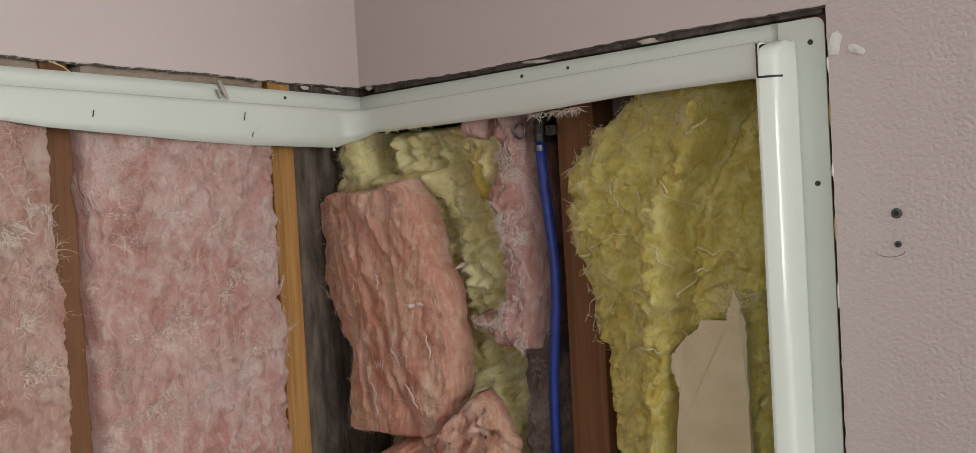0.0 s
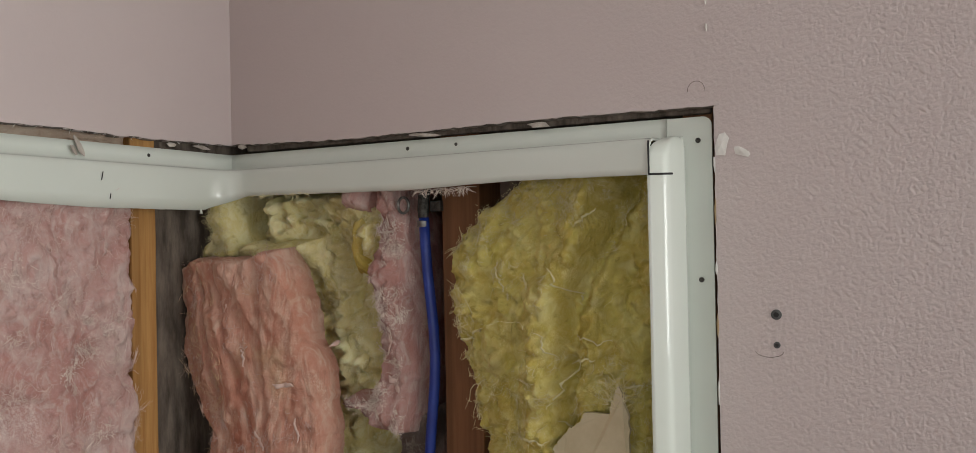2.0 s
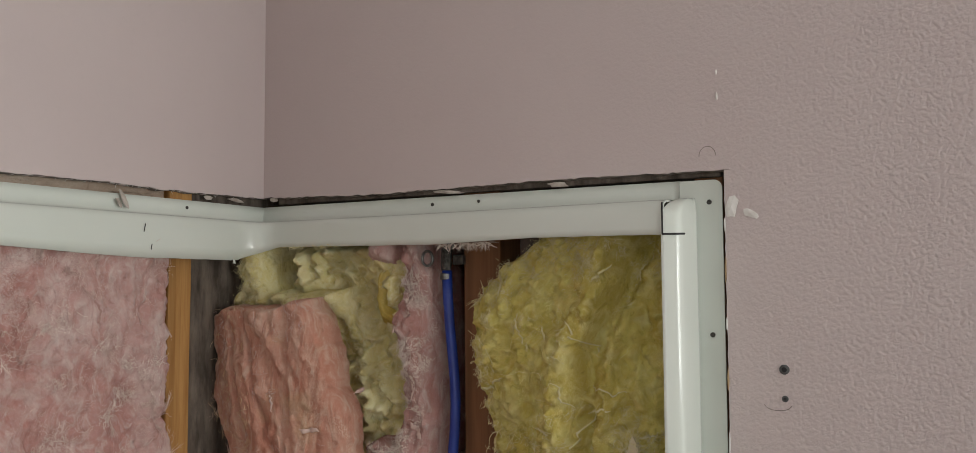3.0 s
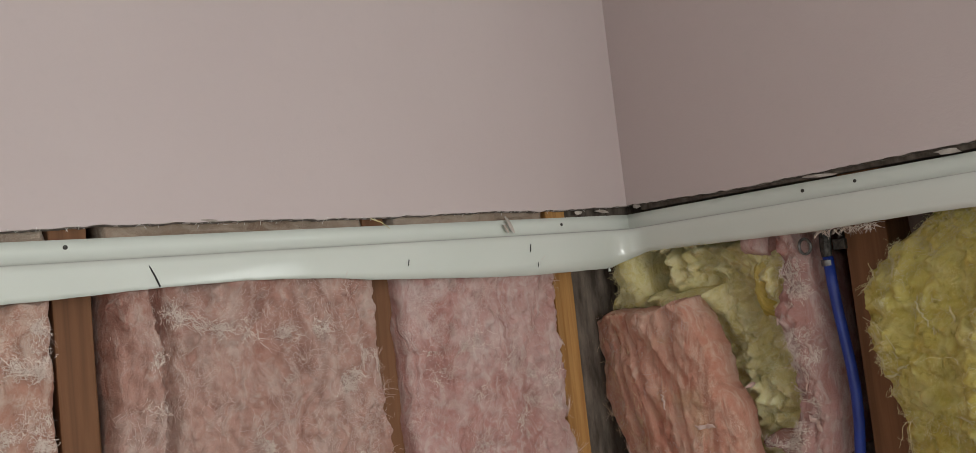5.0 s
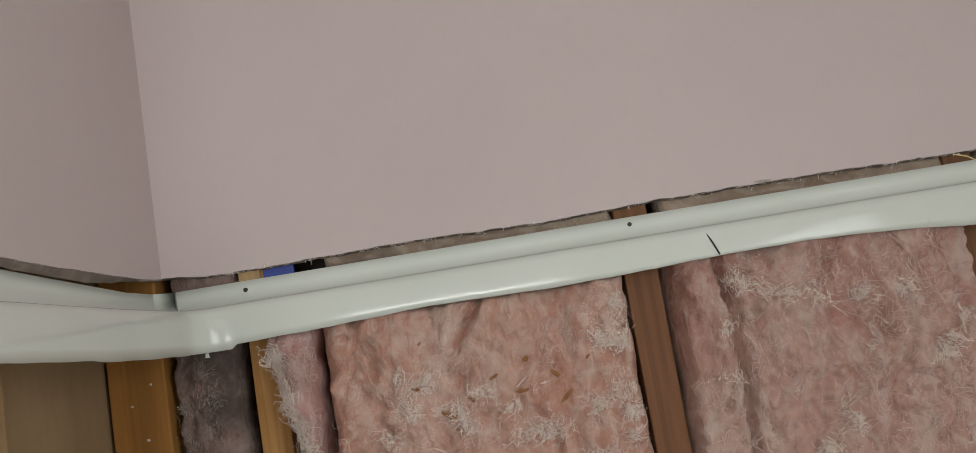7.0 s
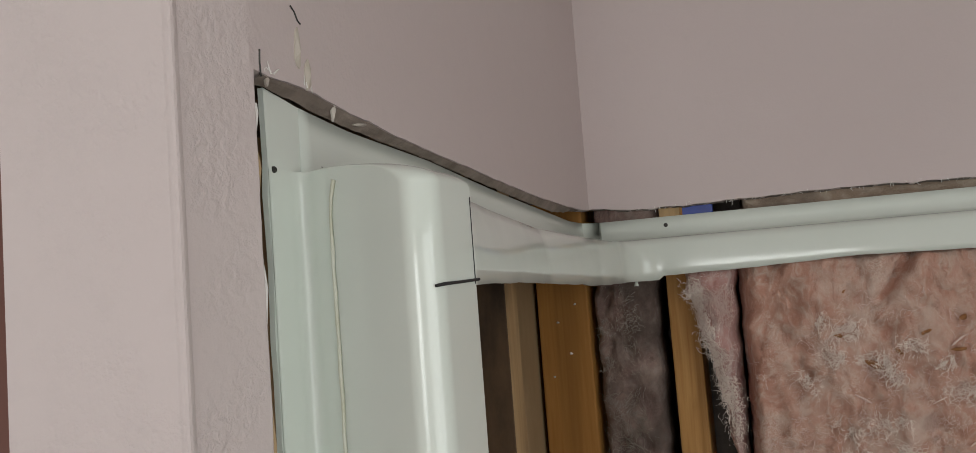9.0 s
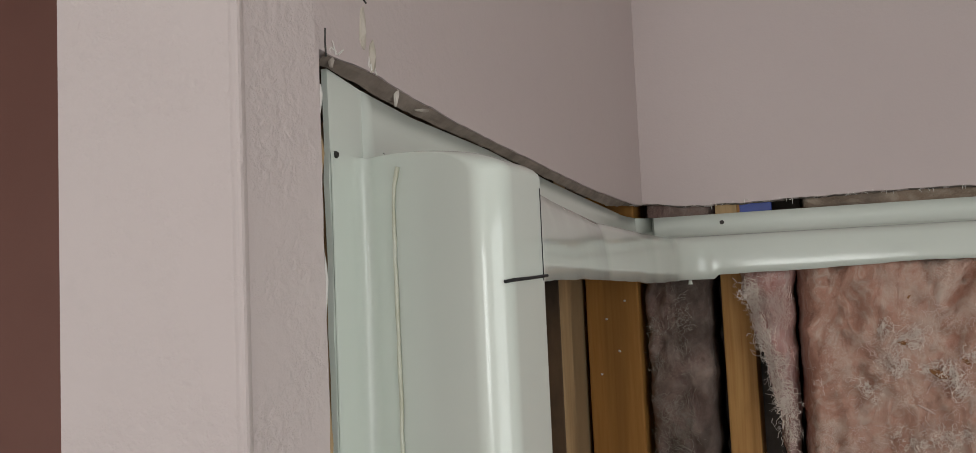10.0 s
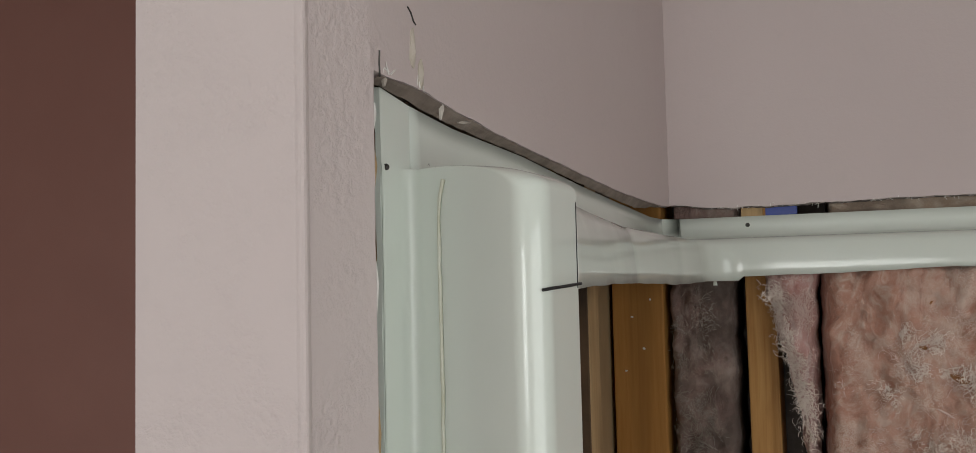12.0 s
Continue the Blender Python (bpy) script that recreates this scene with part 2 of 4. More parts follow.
def thing(name, label, category, group="", at=(0, 0, 0)):
    return tagged(new(name), label, category, group)


def box(x0, x1, y0, y1, z0, z1, bev=0.0, cuts=0):
    bm = bmesh.new()
    bmesh.ops.create_cube(bm, size=1)
    for v in bm.verts:
        v.co = Vector((x0 + (v.co.x + 0.5) * (x1 - x0), y0 + (v.co.y + 0.5) * (y1 - y0), z0 + (v.co.z + 0.5) * (z1 - z0)))
    if bev:
        bmesh.ops.bevel(bm, geom=bm.edges[:], offset=bev, segments=2, affect="EDGES", profile=0.6)
    bm.verts.index_update()
    V = [v.co.copy() for v in bm.verts]
    F = [[v.index for v in f.verts] for f in bm.faces]
    bm.free()
    return V, F


def joined(*pieces):
    V, F = [], []
    for v, f in pieces:
        k = len(V)
        V += list(v)
        F += [[i + k for i in q] for q in f]
    return V, F


def grid_faces(nu, nv, base=0, flip=False):
    out = []
    for i in range(nu - 1):
        for j in range(nv - 1):
            a = base + i * nv + j
            q = [a, a + 1, a + nv + 1, a + nv]
            out.append(q[::-1] if flip else q)
    return out


def tube(points, r, n=10, cap=True):
    """A round tube along points."""
    V, F = [], []
    pts = [Vector(p) for p in points]
    for i, p in enumerate(pts):
        d = (pts[min(i + 1, len(pts) - 1)] - pts[max(i - 1, 0)]).normalized()
        a = d.cross(Vector((0.3, 1, 0.2))).normalized()
        b = d.cross(a)
        rr = r[i] if isinstance(r, (list, tuple)) else r
        V += [p + rr * (math.cos(k * math.tau / n) * a + math.sin(k * math.tau / n) * b) for k in range(n)]
    for i in range(len(pts) - 1):
        for k in range(n):
            F.append([i * n + k, i * n + (k + 1) % n, (i + 1) * n + (k + 1) % n, (i + 1) * n + k])
    if cap:
        F += [list(range(n))[::-1], [len(V) - n + k for k in range(n)]]
    return V, F


def interp(x, table):
    return float(np.interp(x, [p[0] for p in table], [p[1] for p in table]))


def nz(x, y, z, s, octaves=4):
    return noise.fractal(Vector((x * s, y * s, z * s)), 1.0, 2.0, octaves)


# ---- drywall: sheets with ragged cut edges ----
TD = 0.0127
CUT_B = [(0, 2.018), (0.07, 2.011), (0.32, 2.014), (0.47, 2.010), (0.60, 2.014), (0.79, 2.014), (0.99, 2.011), (1.19, 2.014), (1.34, 2.012), (1.52, 2.015)]
CUT_R = [(0, 2.016), (0.24, 2.009), (0.56, 2.013), (0.76, 2.011), (0.82, 2.010)]
CUT_L = [(0, 2.017), (0.05, 2.0145), (0.1, 2.0135), (0.27, 2.0140), (0.38, 2.0168), (0.46, 2.0198), (0.54, 2.022), (0.62, 2.0252), (0.675, 2.0285), (0.71, 2.032), (0.80, 2.032)]


TOP_L = [(0, 1.9985), (0.04, 1.997), (0.28, 2.006), (0.38, 2.010), (0.45, 2.0135), (0.54, 2.0185), (0.66, 2.0205), (0.71, 2.024), (0.75, 2.028)]


def sheet(place, u0, u1, cut, top, step=0.006, rag=0.0022, seed=0.0):
    """A drywall sheet whose lower edge follows cut; place(u, depth, z) gives the world point, depth into the wall."""
    n = int((u1 - u0) / step) + 2
    V, F = [], []
    for i in range(n):
        u = u0 + (u1 - u0) * i / (n - 1)
        zl = interp(u, cut) + rag * nz(u, seed, 0, 35, 5) + 0.5 * rag * nz(u, seed + 9, 0, 160, 3)
        zf = zl + 0.0012 * abs(nz(u, seed + 3, 0, 90, 3))
        V += [place(u, 0, top), place(u, 0, zl + 0.05), place(u, 0, zf), place(u, TD * 0.5, zl - 0.001), place(u, TD, zl + 0.002 * nz(u, seed + 5, 0, 60, 3)), place(u, TD, top)]
    F = grid_faces(n, 6)
    return V, F


def edge_strip(place, u0, u1, cut, seed=0.0, slant=None, rag=0.0022):
    """The bared gypsum of the sheet's lower edge; slant: how far its back hangs lower."""
    n = int((u1 - u0) / 0.006) + 2
    V = []
    for i in range(n):
        u = u0 + (u1 - u0) * i / (n - 1)
        zl = interp(u, cut) + rag * nz(u, seed, 0, 35, 5) + 0.5 * rag * nz(u, seed + 9, 0, 160, 3)
        if slant:
            lo = slant(u)
            V += [place(u, 0.0006 + 0.0064 * k / 4, zl - 0.0004 - (lo + 0.0007 * nz(u, seed, k, 70, 3)) * (k / 4) ** 0.8) for k in range(5)]
            continue
        V += [place(u, 0.0006, zl - 0.0004), place(u, TD * 0.5, zl - 0.0010 - 0.0008 * abs(nz(u, 4, seed, 120, 3))), place(u, TD, zl - 0.001)]
    return V, grid_faces(n, 5 if slant else 3)


W = 1.52
on_back = lambda u, d, z: (u, d, z)
on_right = lambda u, d, z: (W + d, -u, z)
on_left = lambda u, d, z: (-d, -u, z)

wall_back = mk("wall_north", *sheet(on_back, -0.012, W + 0.012, CUT_B, H, seed=1.0), PAINT)
tagged(wall_back, "pale pink painted drywall cut off above shower surround", "wall", kind="structure")
mk("cut_edge", *edge_strip(on_back, -0.01, W + 0.01, CUT_B, 1.0), GYPSUM, wall_back, "ragged grey gypsum edge")

# right wall: a sheet above the surround and a full-height sheet towards the room
def right_wall():
    a = sheet(on_right, 0.0, 0.817, CUT_R, H, seed=21.0)
    V = []
    n = 260
    for i in range(n):
        z = 2.0105 * i / (n - 1)
        e = 0.808 + 0.0012 * nz(z, 7, 0, 60, 4)
        V += [on_right(1.18, 0, z), on_right(e + 0.05, 0, z), on_right(e, 0, z), on_right(e + 0.001, TD * 0.5, z), on_right(e, TD, z)]
    b = V, grid_faces(n, 5)
    c = box(W, W + TD, -1.18, -0.817, 2.0105, H)
    return joined(a, b, c)


wall_right = mk("wall_east", *right_wall(), PAINT_TEX)
tagged(wall_right, "pink painted textured drywall with cut-out for surround", "wall", kind="structure")
mk("cut_edge", *edge_strip(on_right, 0.0, 0.817, CUT_R, 21.0), GYPSUM, wall_right, "ragged grey gypsum edge")

# left wing wall: sheet above, rounded corner bead, end face
def left_wall():
    a = sheet(on_left, 0.0, 0.768, CUT_L, H, rag=0.0007, seed=41.0)
    V = []
    n = 260
    r = 0.0042
    for i in range(n):
        z = H * i / (n - 1)
        e = -0.7655 + 0.0016 * nz(z, 3, 0, 45, 4)
        if z > 2.032:
            e = -0.768
        V += [(0, -0.768, z), (0, -0.7682, z), (0, -0.771, z)] if z > 2.032 else [(-TD, e, z), (-0.001, e - 0.001, z), (0, e - 0.003, z)]
        for k in range(7):
            t = k / 6 * math.pi / 2
            V.append((-0.007 - r + r * math.cos(t) + 0.0016 * math.sin(2 * t), -0.816 + r - r * math.sin(t) - 0.0016 * math.sin(2 * t), z))
        V += [(-0.05, -0.816, z), (-0.100, -0.816, z), (-0.104, -0.812, z), (-0.104, 0.09, z)]
    return joined(a, (V, grid_faces(n, 14, flip=True)))


wall_left = mk("wall_wing", *left_wall(), PAINT_WING, smooth=False)
tagged(wall_left, "pink painted textured wing wall with rounded corner", "wall", kind="structure")
mk("cut_edge", *edge_strip(on_left, 0.06, 0.762, CUT_L, 41.0, lambda u: 0.78 * (interp(u, CUT_L) - interp(u, TOP_L)) * min(1, max(0.15, (u - 0.06) / 0.12)), 0.0007), TAUPE, wall_left, "ragged grey gypsum edge")

tagged(mk("floor", *box(XW - 0.1, 1.75, YS - 0.1, 0.25, -0.1, 0), FLOORMAT), "plain brown vinyl floor", "floor", kind="structure")
tagged(mk("ceiling", *box(XW - 0.1, 1.75, YS - 0.1, 0.25, H, H + 0.1), CEIL), "plain off-white painted ceiling", "ceiling", kind="structure")


def pierced(x0, x1, win, y0, y1):
    return joined(box(x0, x1, y0, win[0], 0, H), box(x0, x1, win[1], y1, 0, H), box(x0, x1, win[0], win[1], 0, win[2]), box(x0, x1, win[0], win[1], win[3], H))


def window(name, x0, x1, win):
    w = tagged(new(name), "assumed white framed window, out of view", "window", kind="structure")
    y0, y1, z0, z1 = win
    mk("window_frame", *joined(box(x0, x1, y0, y0 + 0.04, z0, z1), box(x0, x1, y1 - 0.04, y1, z0, z1), box(x0, x1, y0 + 0.04, y1 - 0.04, z0, z0 + 0.04), box(x0, x1, y0 + 0.04, y1 - 0.04, z1 - 0.04, z1)), WHITEWOOD, w)


tagged(mk("wall_west", *pierced(XW - 0.1, XW, WIN_W, YS, 0.1), PAINT), "plain pink painted wall with assumed window", "wall", kind="structure")
tagged(mk("wall_east_far", *pierced(W, W + 0.1, WIN_E, YS, -1.18), PAINT_TEX), "plain pink painted wall with assumed window", "wall", kind="structure")
window("window_1", W + 0.03, W + 0.09, WIN_E)
window("assumed_west_window", XW - 0.09, XW - 0.03, WIN_W)
south = joined(box(XW - 0.1, WIN_S[0], YS - 0.1, YS, 0, H), box(WIN_S[1], 1.75, YS - 0.1, YS, 0, H), box(WIN_S[0], WIN_S[1], YS - 0.1, YS, 0, WIN_S[2]), box(WIN_S[0], WIN_S[1], YS - 0.1, YS, WIN_S[3], H))
tagged(mk("wall_south", *south, PAINT), "plain pink painted wall with assumed window", "wall", kind="structure")
tagged(mk("wall_side_room", *box(XW, -0.105, 0.09, 0.19, 0, H), SHADED_PAINT), "wall with deep shade in its brownish red colour", "wall", kind="structure")
# outer sheathing that closes the stud bays
tagged(mk("sheathing_north", *box(-0.105, 1.66, 0.105, 0.12, 0, H), DARK), "dark sheathing behind the studs", "sheathing", kind="structure")
tagged(mk("sheathing_east", *box(1.645, 1.66, -1.18, 0.105, 0, H), DARK), "dark sheathing behind the studs", "sheathing", kind="structure")
tagged(mk("wing_backing", *box(-0.0925, -0.090, -0.80, 0.09, 0, H), KRAFT), "tan paper back of drywall", "wall", kind="structure")


# ---- studs ----
def stud(label, x0, x1, y0, y1, mat, z0=0.0, z1=H, seed=0.0):
    V, F = box(x0, x1, y0, y1, z0, z1, 0.003)
    bm = bmesh.new()
    me = bpy.data.meshes.new("stud")
    me.from_pydata(V, [], F)
    bm.from_mesh(me)
    for k in range(24):
        z = z0 + (z1 - z0) * (k + 0.5) / 24
        bmesh.ops.bisect_plane(bm, geom=bm.verts[:] + bm.edges[:] + bm.faces[:], plane_co=(0, 0, z), plane_no=(0, 0, 1))
    for v in bm.verts:
        v.co.x += 0.0012 * nz(seed, 0, v.co.z, 4, 3)
        v.co.y += 0.0012 * nz(seed + 5, 0, v.co.z, 4, 3)
    bm.to_mesh(me)
    bm.free()
    me.materials.append(mat)
    return tagged(new("stud", me), label, "stud", "wall studs")


stud("yellow pine wall stud beside dirty insulation", 0.0905, 0.128, 0.014, 0.102, PINE, seed=1)
stud("brown wooden wall stud between pink batts", 0.555, 0.597, 0.013, 0.102, CEDAR, seed=2)
stud("brown wooden wall stud between pink batts", 0.970, 1.006, 0.016, 0.102, CEDAR, seed=3)
stud("golden pine wall stud beside dark fibreboard", 1.328, 1.373, 0.013, 0.102, PINE, seed=4)
stud("golden corner stud with specks of plaster", -0.084, -0.014, 0.012, 0.102, GOLD, seed=5)
stud("pale old stud with black stained edge", -0.0895, -0.011, -0.365, -0.328, PALEWOOD, seed=6)
tagged(mk("stained_batten", *box(-0.038, -0.0115, -0.368, -0.3652, 0, H, 0.001), STAIN), "black stained batten nailed on stud", "batten")
stud("reddish brown wall stud behind blue pipe", 1.545, 1.640, -0.462, -0.398, CEDAR, seed=7)
stud("reddish brown wall stud at the opening's edge", 1.545, 1.640, -0.80, -0.762, CEDAR, seed=8)
tagged(mk("fibreboard", *box(1.3745, 1.640, 0.020, 0.034, 0, H, 0.002), DARKBOARD), "dirty dark fibreboard strip in the corner", "board")
tagged(mk("strand_board", *box(1.600, 1.612, -0.758, -0.640, 0, 1.70, 0.002), OSB), "reddish strand board behind yellow insulation", "board")


# ---- moulded surround: what is left of it after cutting ----
surround = thing("shower_surround", "cut off white glossy fibreglass shower surround rim", "shower surround")
FL = 0.008                                       # flange plane behind the drywall face
ZB_B = [(0.0, 1.919), (0.06, 1.923), (0.2, 1.926), (0.32, 1.931), (0.46, 1.928), (0.56, 1.930), (0.667, 1.9335), (0.765, 1.934), (0.87, 1.929), (0.962, 1.920), (1.17, 1.908), (1.25, 1.905), (1.42, 1.904), (1.5, 1.910)]


def back_front(x):
    return interp(x, [(0.06, -0.050), (0.65, -0.040), (1.2, -0.030), (1.44, -0.027)]) - 0.004 * math.exp(-((x - 0.80) / 0.13) ** 2) + 0.0012 * nz(x, 0, 0, 6, 2)


def station_list():
    """Plan stations along the rim: flange point, front point, height of the cut edge."""
    out = []
    for i in range(60):                              # left wall, from the column to the corner
        y = -0.716 + (0.716 - 0.087) * i / 59
        fx = interp(-y, [(0, 0.056), (0.2, 0.048), (0.45, 0.054), (0.6, 0.070), (0.71, 0.081), (0.75, 0.081)])
        zb = interp(-y, [(0, 1.918), (0.25, 1.919), (0.45, 1.924), (0.6, 1.926), (0.742, 1.925)])
        out.append(("l", (-FL, y), (fx, y), zb + 0.0012 * nz(y, 3, 0, 14, 3)))
    for i in range(1, 12):                           # left corner
        t = i / 12 * math.pi / 2
        out.append(("lc", (-FL, -0.012) if i < 6 else (0.012, FL), (0.095 - 0.0415 * math.cos(t), -0.085 + 0.036 * math.sin(t)), 1.919))
    for i in range(170):
        x = 0.095 + (1.435 - 0.095) * i / 169
        out.append(("b", (x if 0.02 < x < 1.5 else x, FL), (x, back_front(x)), interp(x, ZB_B) + 0.0008 * nz(x, 1, 0, 25, 3)))
    for i in range(1, 12):                           # right corner
        t = i / 12 * math.pi / 2
        out.append(("rc", (W + FL, FL), (1.435 + 0.046 * math.sin(t), -0.070 + 0.043 * math.cos(t)), 1.906 + 0.020 * i / 12))
    for i in range(70):
        y = -0.075 - (0.747 - 0.075) * i / 69
        fx = interp(-y, [(0.07, 1.481), (0.3, 1.478), (0.747, 1.449)])
        out.append(("r", (W + FL, y), (fx, y), interp(-y, [(0.07, 1.9265), (0.384, 1.9225), (0.56, 1.927), (0.742, 1.925)]) + 0.0006 * nz(y, 8, 0, 30, 3)))
    return out


SECTION = [(2.0, 0.0), (1.985, 0.0), (1.9765, 0.02), (1.9735, 0.10), (1.9722, 0.30), (1.9716, 0.55), (1.9705, 0.78), (1.9680, 0.90), (1.962, 0.955), (1.952, 0.985), (1.942, 0.998)]
stations = station_list()


def rim(name, kinds, label):
    st = [s for s in stations if s[0] in kinds]
    V = []
    for kind, P, Q, zb in st:
        top = 2.0
        soft = lift = 0.0
        if kind == "l":
            top = interp(-P[1], TOP_L)
            soft = interp(-P[1], [(0.08, 0.0), (0.3, 0.05), (0.62, 0.05), (0.716, 0.0)])
            lift = interp(-P[1], [(0.45, 0.0), (0.60, 0.005), (0.70, 0.010)])
        prof = []
        for k, (z, f) in enumerate(SECTION):
            if k < 2:
                z = top - (0, 0.012)[k]
            else:
                z += lift * max(0, 1 - k / 11)
            s = min(1, max(0, (1.998 - z) / 0.075)) ** 1.2
            prof.append((z, f * (1 - soft) + s * soft))
        prof += [(min(1.938, (1.942 + zb) / 2), 1.0), (zb, 0.997)]
        for z, f in prof:
            V.append((P[0] + (Q[0] - P[0]) * f, P[1] + (Q[1] - P[1]) * f, z))
    nv = len(SECTION) + 2
    n = len(st)
    F = [f for f in grid_faces(n, nv) if not (st[f[0] // nv][1] == (-FL, -0.012) and st[f[2] // nv][1] == (0.012, FL) and f[0] % nv < 3)]
    # the shell's back, 4 mm behind
    back = []
    for i, (kind, P, Q, zb) in enumerate(st):
        w = Vector((P[0] - Q[0], P[1] - Q[1], 0)).normalized() * 0.0035
        back += [Vector(V[i * nv + j]) + w - Vector((0, 0, 0.003 if 1 < j < 9 else 0)) for j in range(nv)]
    k = len(V)
    V += back
    F += [f for f in grid_faces(n, nv, k, True) if not (st[(f[0] - k) // nv][1] == (-FL, -0.012) and abs((f[0] - k) % nv) < 4)]
    for i in range(n - 1):
        F.append([i * nv, (i + 1) * nv, k + (i + 1) * nv, k + i * nv])
        a = i * nv + nv - 1
        F.append([a, k + a, k + a + nv, a + nv])
    for a in (0, (n - 1) * nv):
        for j in range(nv - 1):
            F.append([a + j, k + a + j, k + a + j + 1, a + j + 1])
    return mk(name, V, F, GEL, surround, label, smooth=True)


rim("rim", ("l", "lc", "b", "rc", "r"), "white glossy moulded band round three walls")


def column(name, profile, ztop, r, base, label):
    """Vertical rounded post at the surround's front edge; profile in plan, from the flange inwards; its top closes back to base."""
    levels = [0.45 + (ztop - r - 0.45) * i / 40 for i in range(41)] + [ztop - r + r * math.sin(k / 12 * math.pi / 2) for k in range(1, 13)]
    V = []
    for z in levels:
        k = max(0.0, (z - (ztop - r)) / r)
        f = 1 - (1 - math.sqrt(max(0.0, 1 - k * k)))
        for p in profile:
            w = min(1.0, abs(p[0] - base[0]) / 0.02)
            d = (Vector(base) - Vector(p)) * w * (1 - f)
            V.append((p[0] + d.x, p[1] + d.y + 0.0006 * nz(z, 2, 0, 5, 2), z))
    return mk(name, V, grid_faces(len(levels), len(profile)), GEL, surround, label, smooth=True)


def rounded(points, r=0.008, seg=5):
    """Plan line with its inner points rounded off."""
    out = [points[0]]
    for a, b, c in zip(points, points[1:], points[2:]):
        a, b, c = Vector(a), Vector(b), Vector(c)
        rr = min(r, (a - b).length * 0.45, (c - b).length * 0.45)
        p, q = b + (a - b).normalized() * rr, b + (c - b).normalized() * rr
        for k in range(seg + 1):
            t = k / seg
            out.append(tuple((1 - t) ** 2 * p + 2 * t * (1 - t) * b + t * t * q))
    return out + [points[-1]]


right_profile = rounded([(W + FL, -0.757), (W + FL, -0.767), (1.512, -0.775), (1.458, -0.767), (1.4485, -0.749), (1.4485, -0.7455)], 0.011)
left_profile = rounded([(-FL, -0.7474), (-FL, -0.7165), (0.068, -0.7590), (0.0795, -0.752), (0.0815, -0.712)], 0.013, 9)
column("column", right_profile, 1.976, 0.03, (W + FL, -0.762), "white rounded post on the east wall")
column("column", left_profile, 1.990, 0.017, (-FL, -0.716), "white rounded post with a caulked seam")
# wavy bead of yellowed caulk down the post
seam = [(0.0150 + 0.0026 * nz(z, 5, 0, 13, 4) + (0.006 * max(0, (z - 1.965) / 0.02) ** 2), -0.7305 - 0.56 * 0.0026 * nz(z, 5, 0, 13, 4) - 0.0033 * max(0, (z - 1.965) / 0.02) ** 2, z) for z in np.linspace(0.5, 1.982, 170)]
mk("caulk_seam", *tube(seam, [0.0010 + 0.0005 * nz(p[2], 1, 0, 40, 3) for p in seam], 8), CAULK, surround, "yellowed wavy bead of caulk", smooth=True)


def plate(name, place, outline, thick, rag=0.0):
    """Flat flange leaf with a rounded outline; place(u, z, depth)."""
    n = len(outline)
    V = [place(u, z, 0) for u, z in outline] + [place(u, z, thick) for u, z in outline]
    F = [list(range(n)), list(range(n, 2 * n))[::-1]] + [[i, (i + 1) % n, n + (i + 1) % n, n + i] for i in range(n)]
    return mk(name, V, F, GEL, surround)


arc = [(0.792 + 0.011 * math.sin(k / 6 * math.pi / 2), 1.9885 + 0.011 * math.cos(k / 6 * math.pi / 2)) for k in range(7)]
plate("flange", lambda u, z, d: (W + FL + 0.0005 + d, -u, z), [(0.735, 1.9995)] + arc + [(0.8015, 0.45), (0.735, 0.45)], 0.003)
rough_edge = [(0.7480 + 0.0012 * nz(z, 1, 0, 60, 3), z) for z in np.linspace(2.029, 0.45, 90)]
plate("flange", lambda u, z, d: (-FL - 0.0005 - d, -u, z), [(0.70, 2.0225)] + rough_edge + [(0.70, 0.45)], 0.003)


# marker lines; slits and the crack get their dark inside as black tubes
def stroke(points, r=0.0011, name="marker_line"):
    return mk(name, *tube(points, r, 6), INK_DARK, surround, "black marker line")


stroke([(1.4476, -0.7475, z) for z in (1.9655, 1.95, 1.9255)])
stroke([(1.4476, -0.747, 1.9255), (1.454, -0.7625, 1.9255), (1.468, -0.770, 1.9262)], 0.0013)
stroke([(0.0816, -0.713, z) for z in (1.9685, 1.95, 1.926)], 0.00028)
stroke([(0.0775, -0.7545, 1.9262), (0.0800, -0.7495, 1.9268), (0.0812, -0.735, 1.9272), (0.0818, -0.708, 1.9282)], 0.0008)
stroke([(0.660, back_front(0.66) - 0.0012, 1.9345), (0.655, back_front(0.655) - 0.0008, 1.948), (0.650, back_front(0.65) + 0.003, 1.961)], 0.0010)
for a, b_, z0, z1 in ((1.262, 1.2605, 1.925, 1.917), (1.250, 1.2475, 1.955, 1.943), (1.012, 1.010, 1.945, 1.936)):
    stroke([(a, back_front(a) - 0.0008, z0), (b_, back_front(b_) - 0.0008, z1)], 0.0007)


def screw(p, normal, r=0.0032, label="dark flange screw"):
    n = Vector(normal)
    p = Vector(p)
    return mk("screw", *tube([p - n * 0.002, p + n * 0.0006, p + n * 0.0012, p + n * 0.0005], [r, r, r * 0.75, r * 0.4], 10), RUST, surround, label)


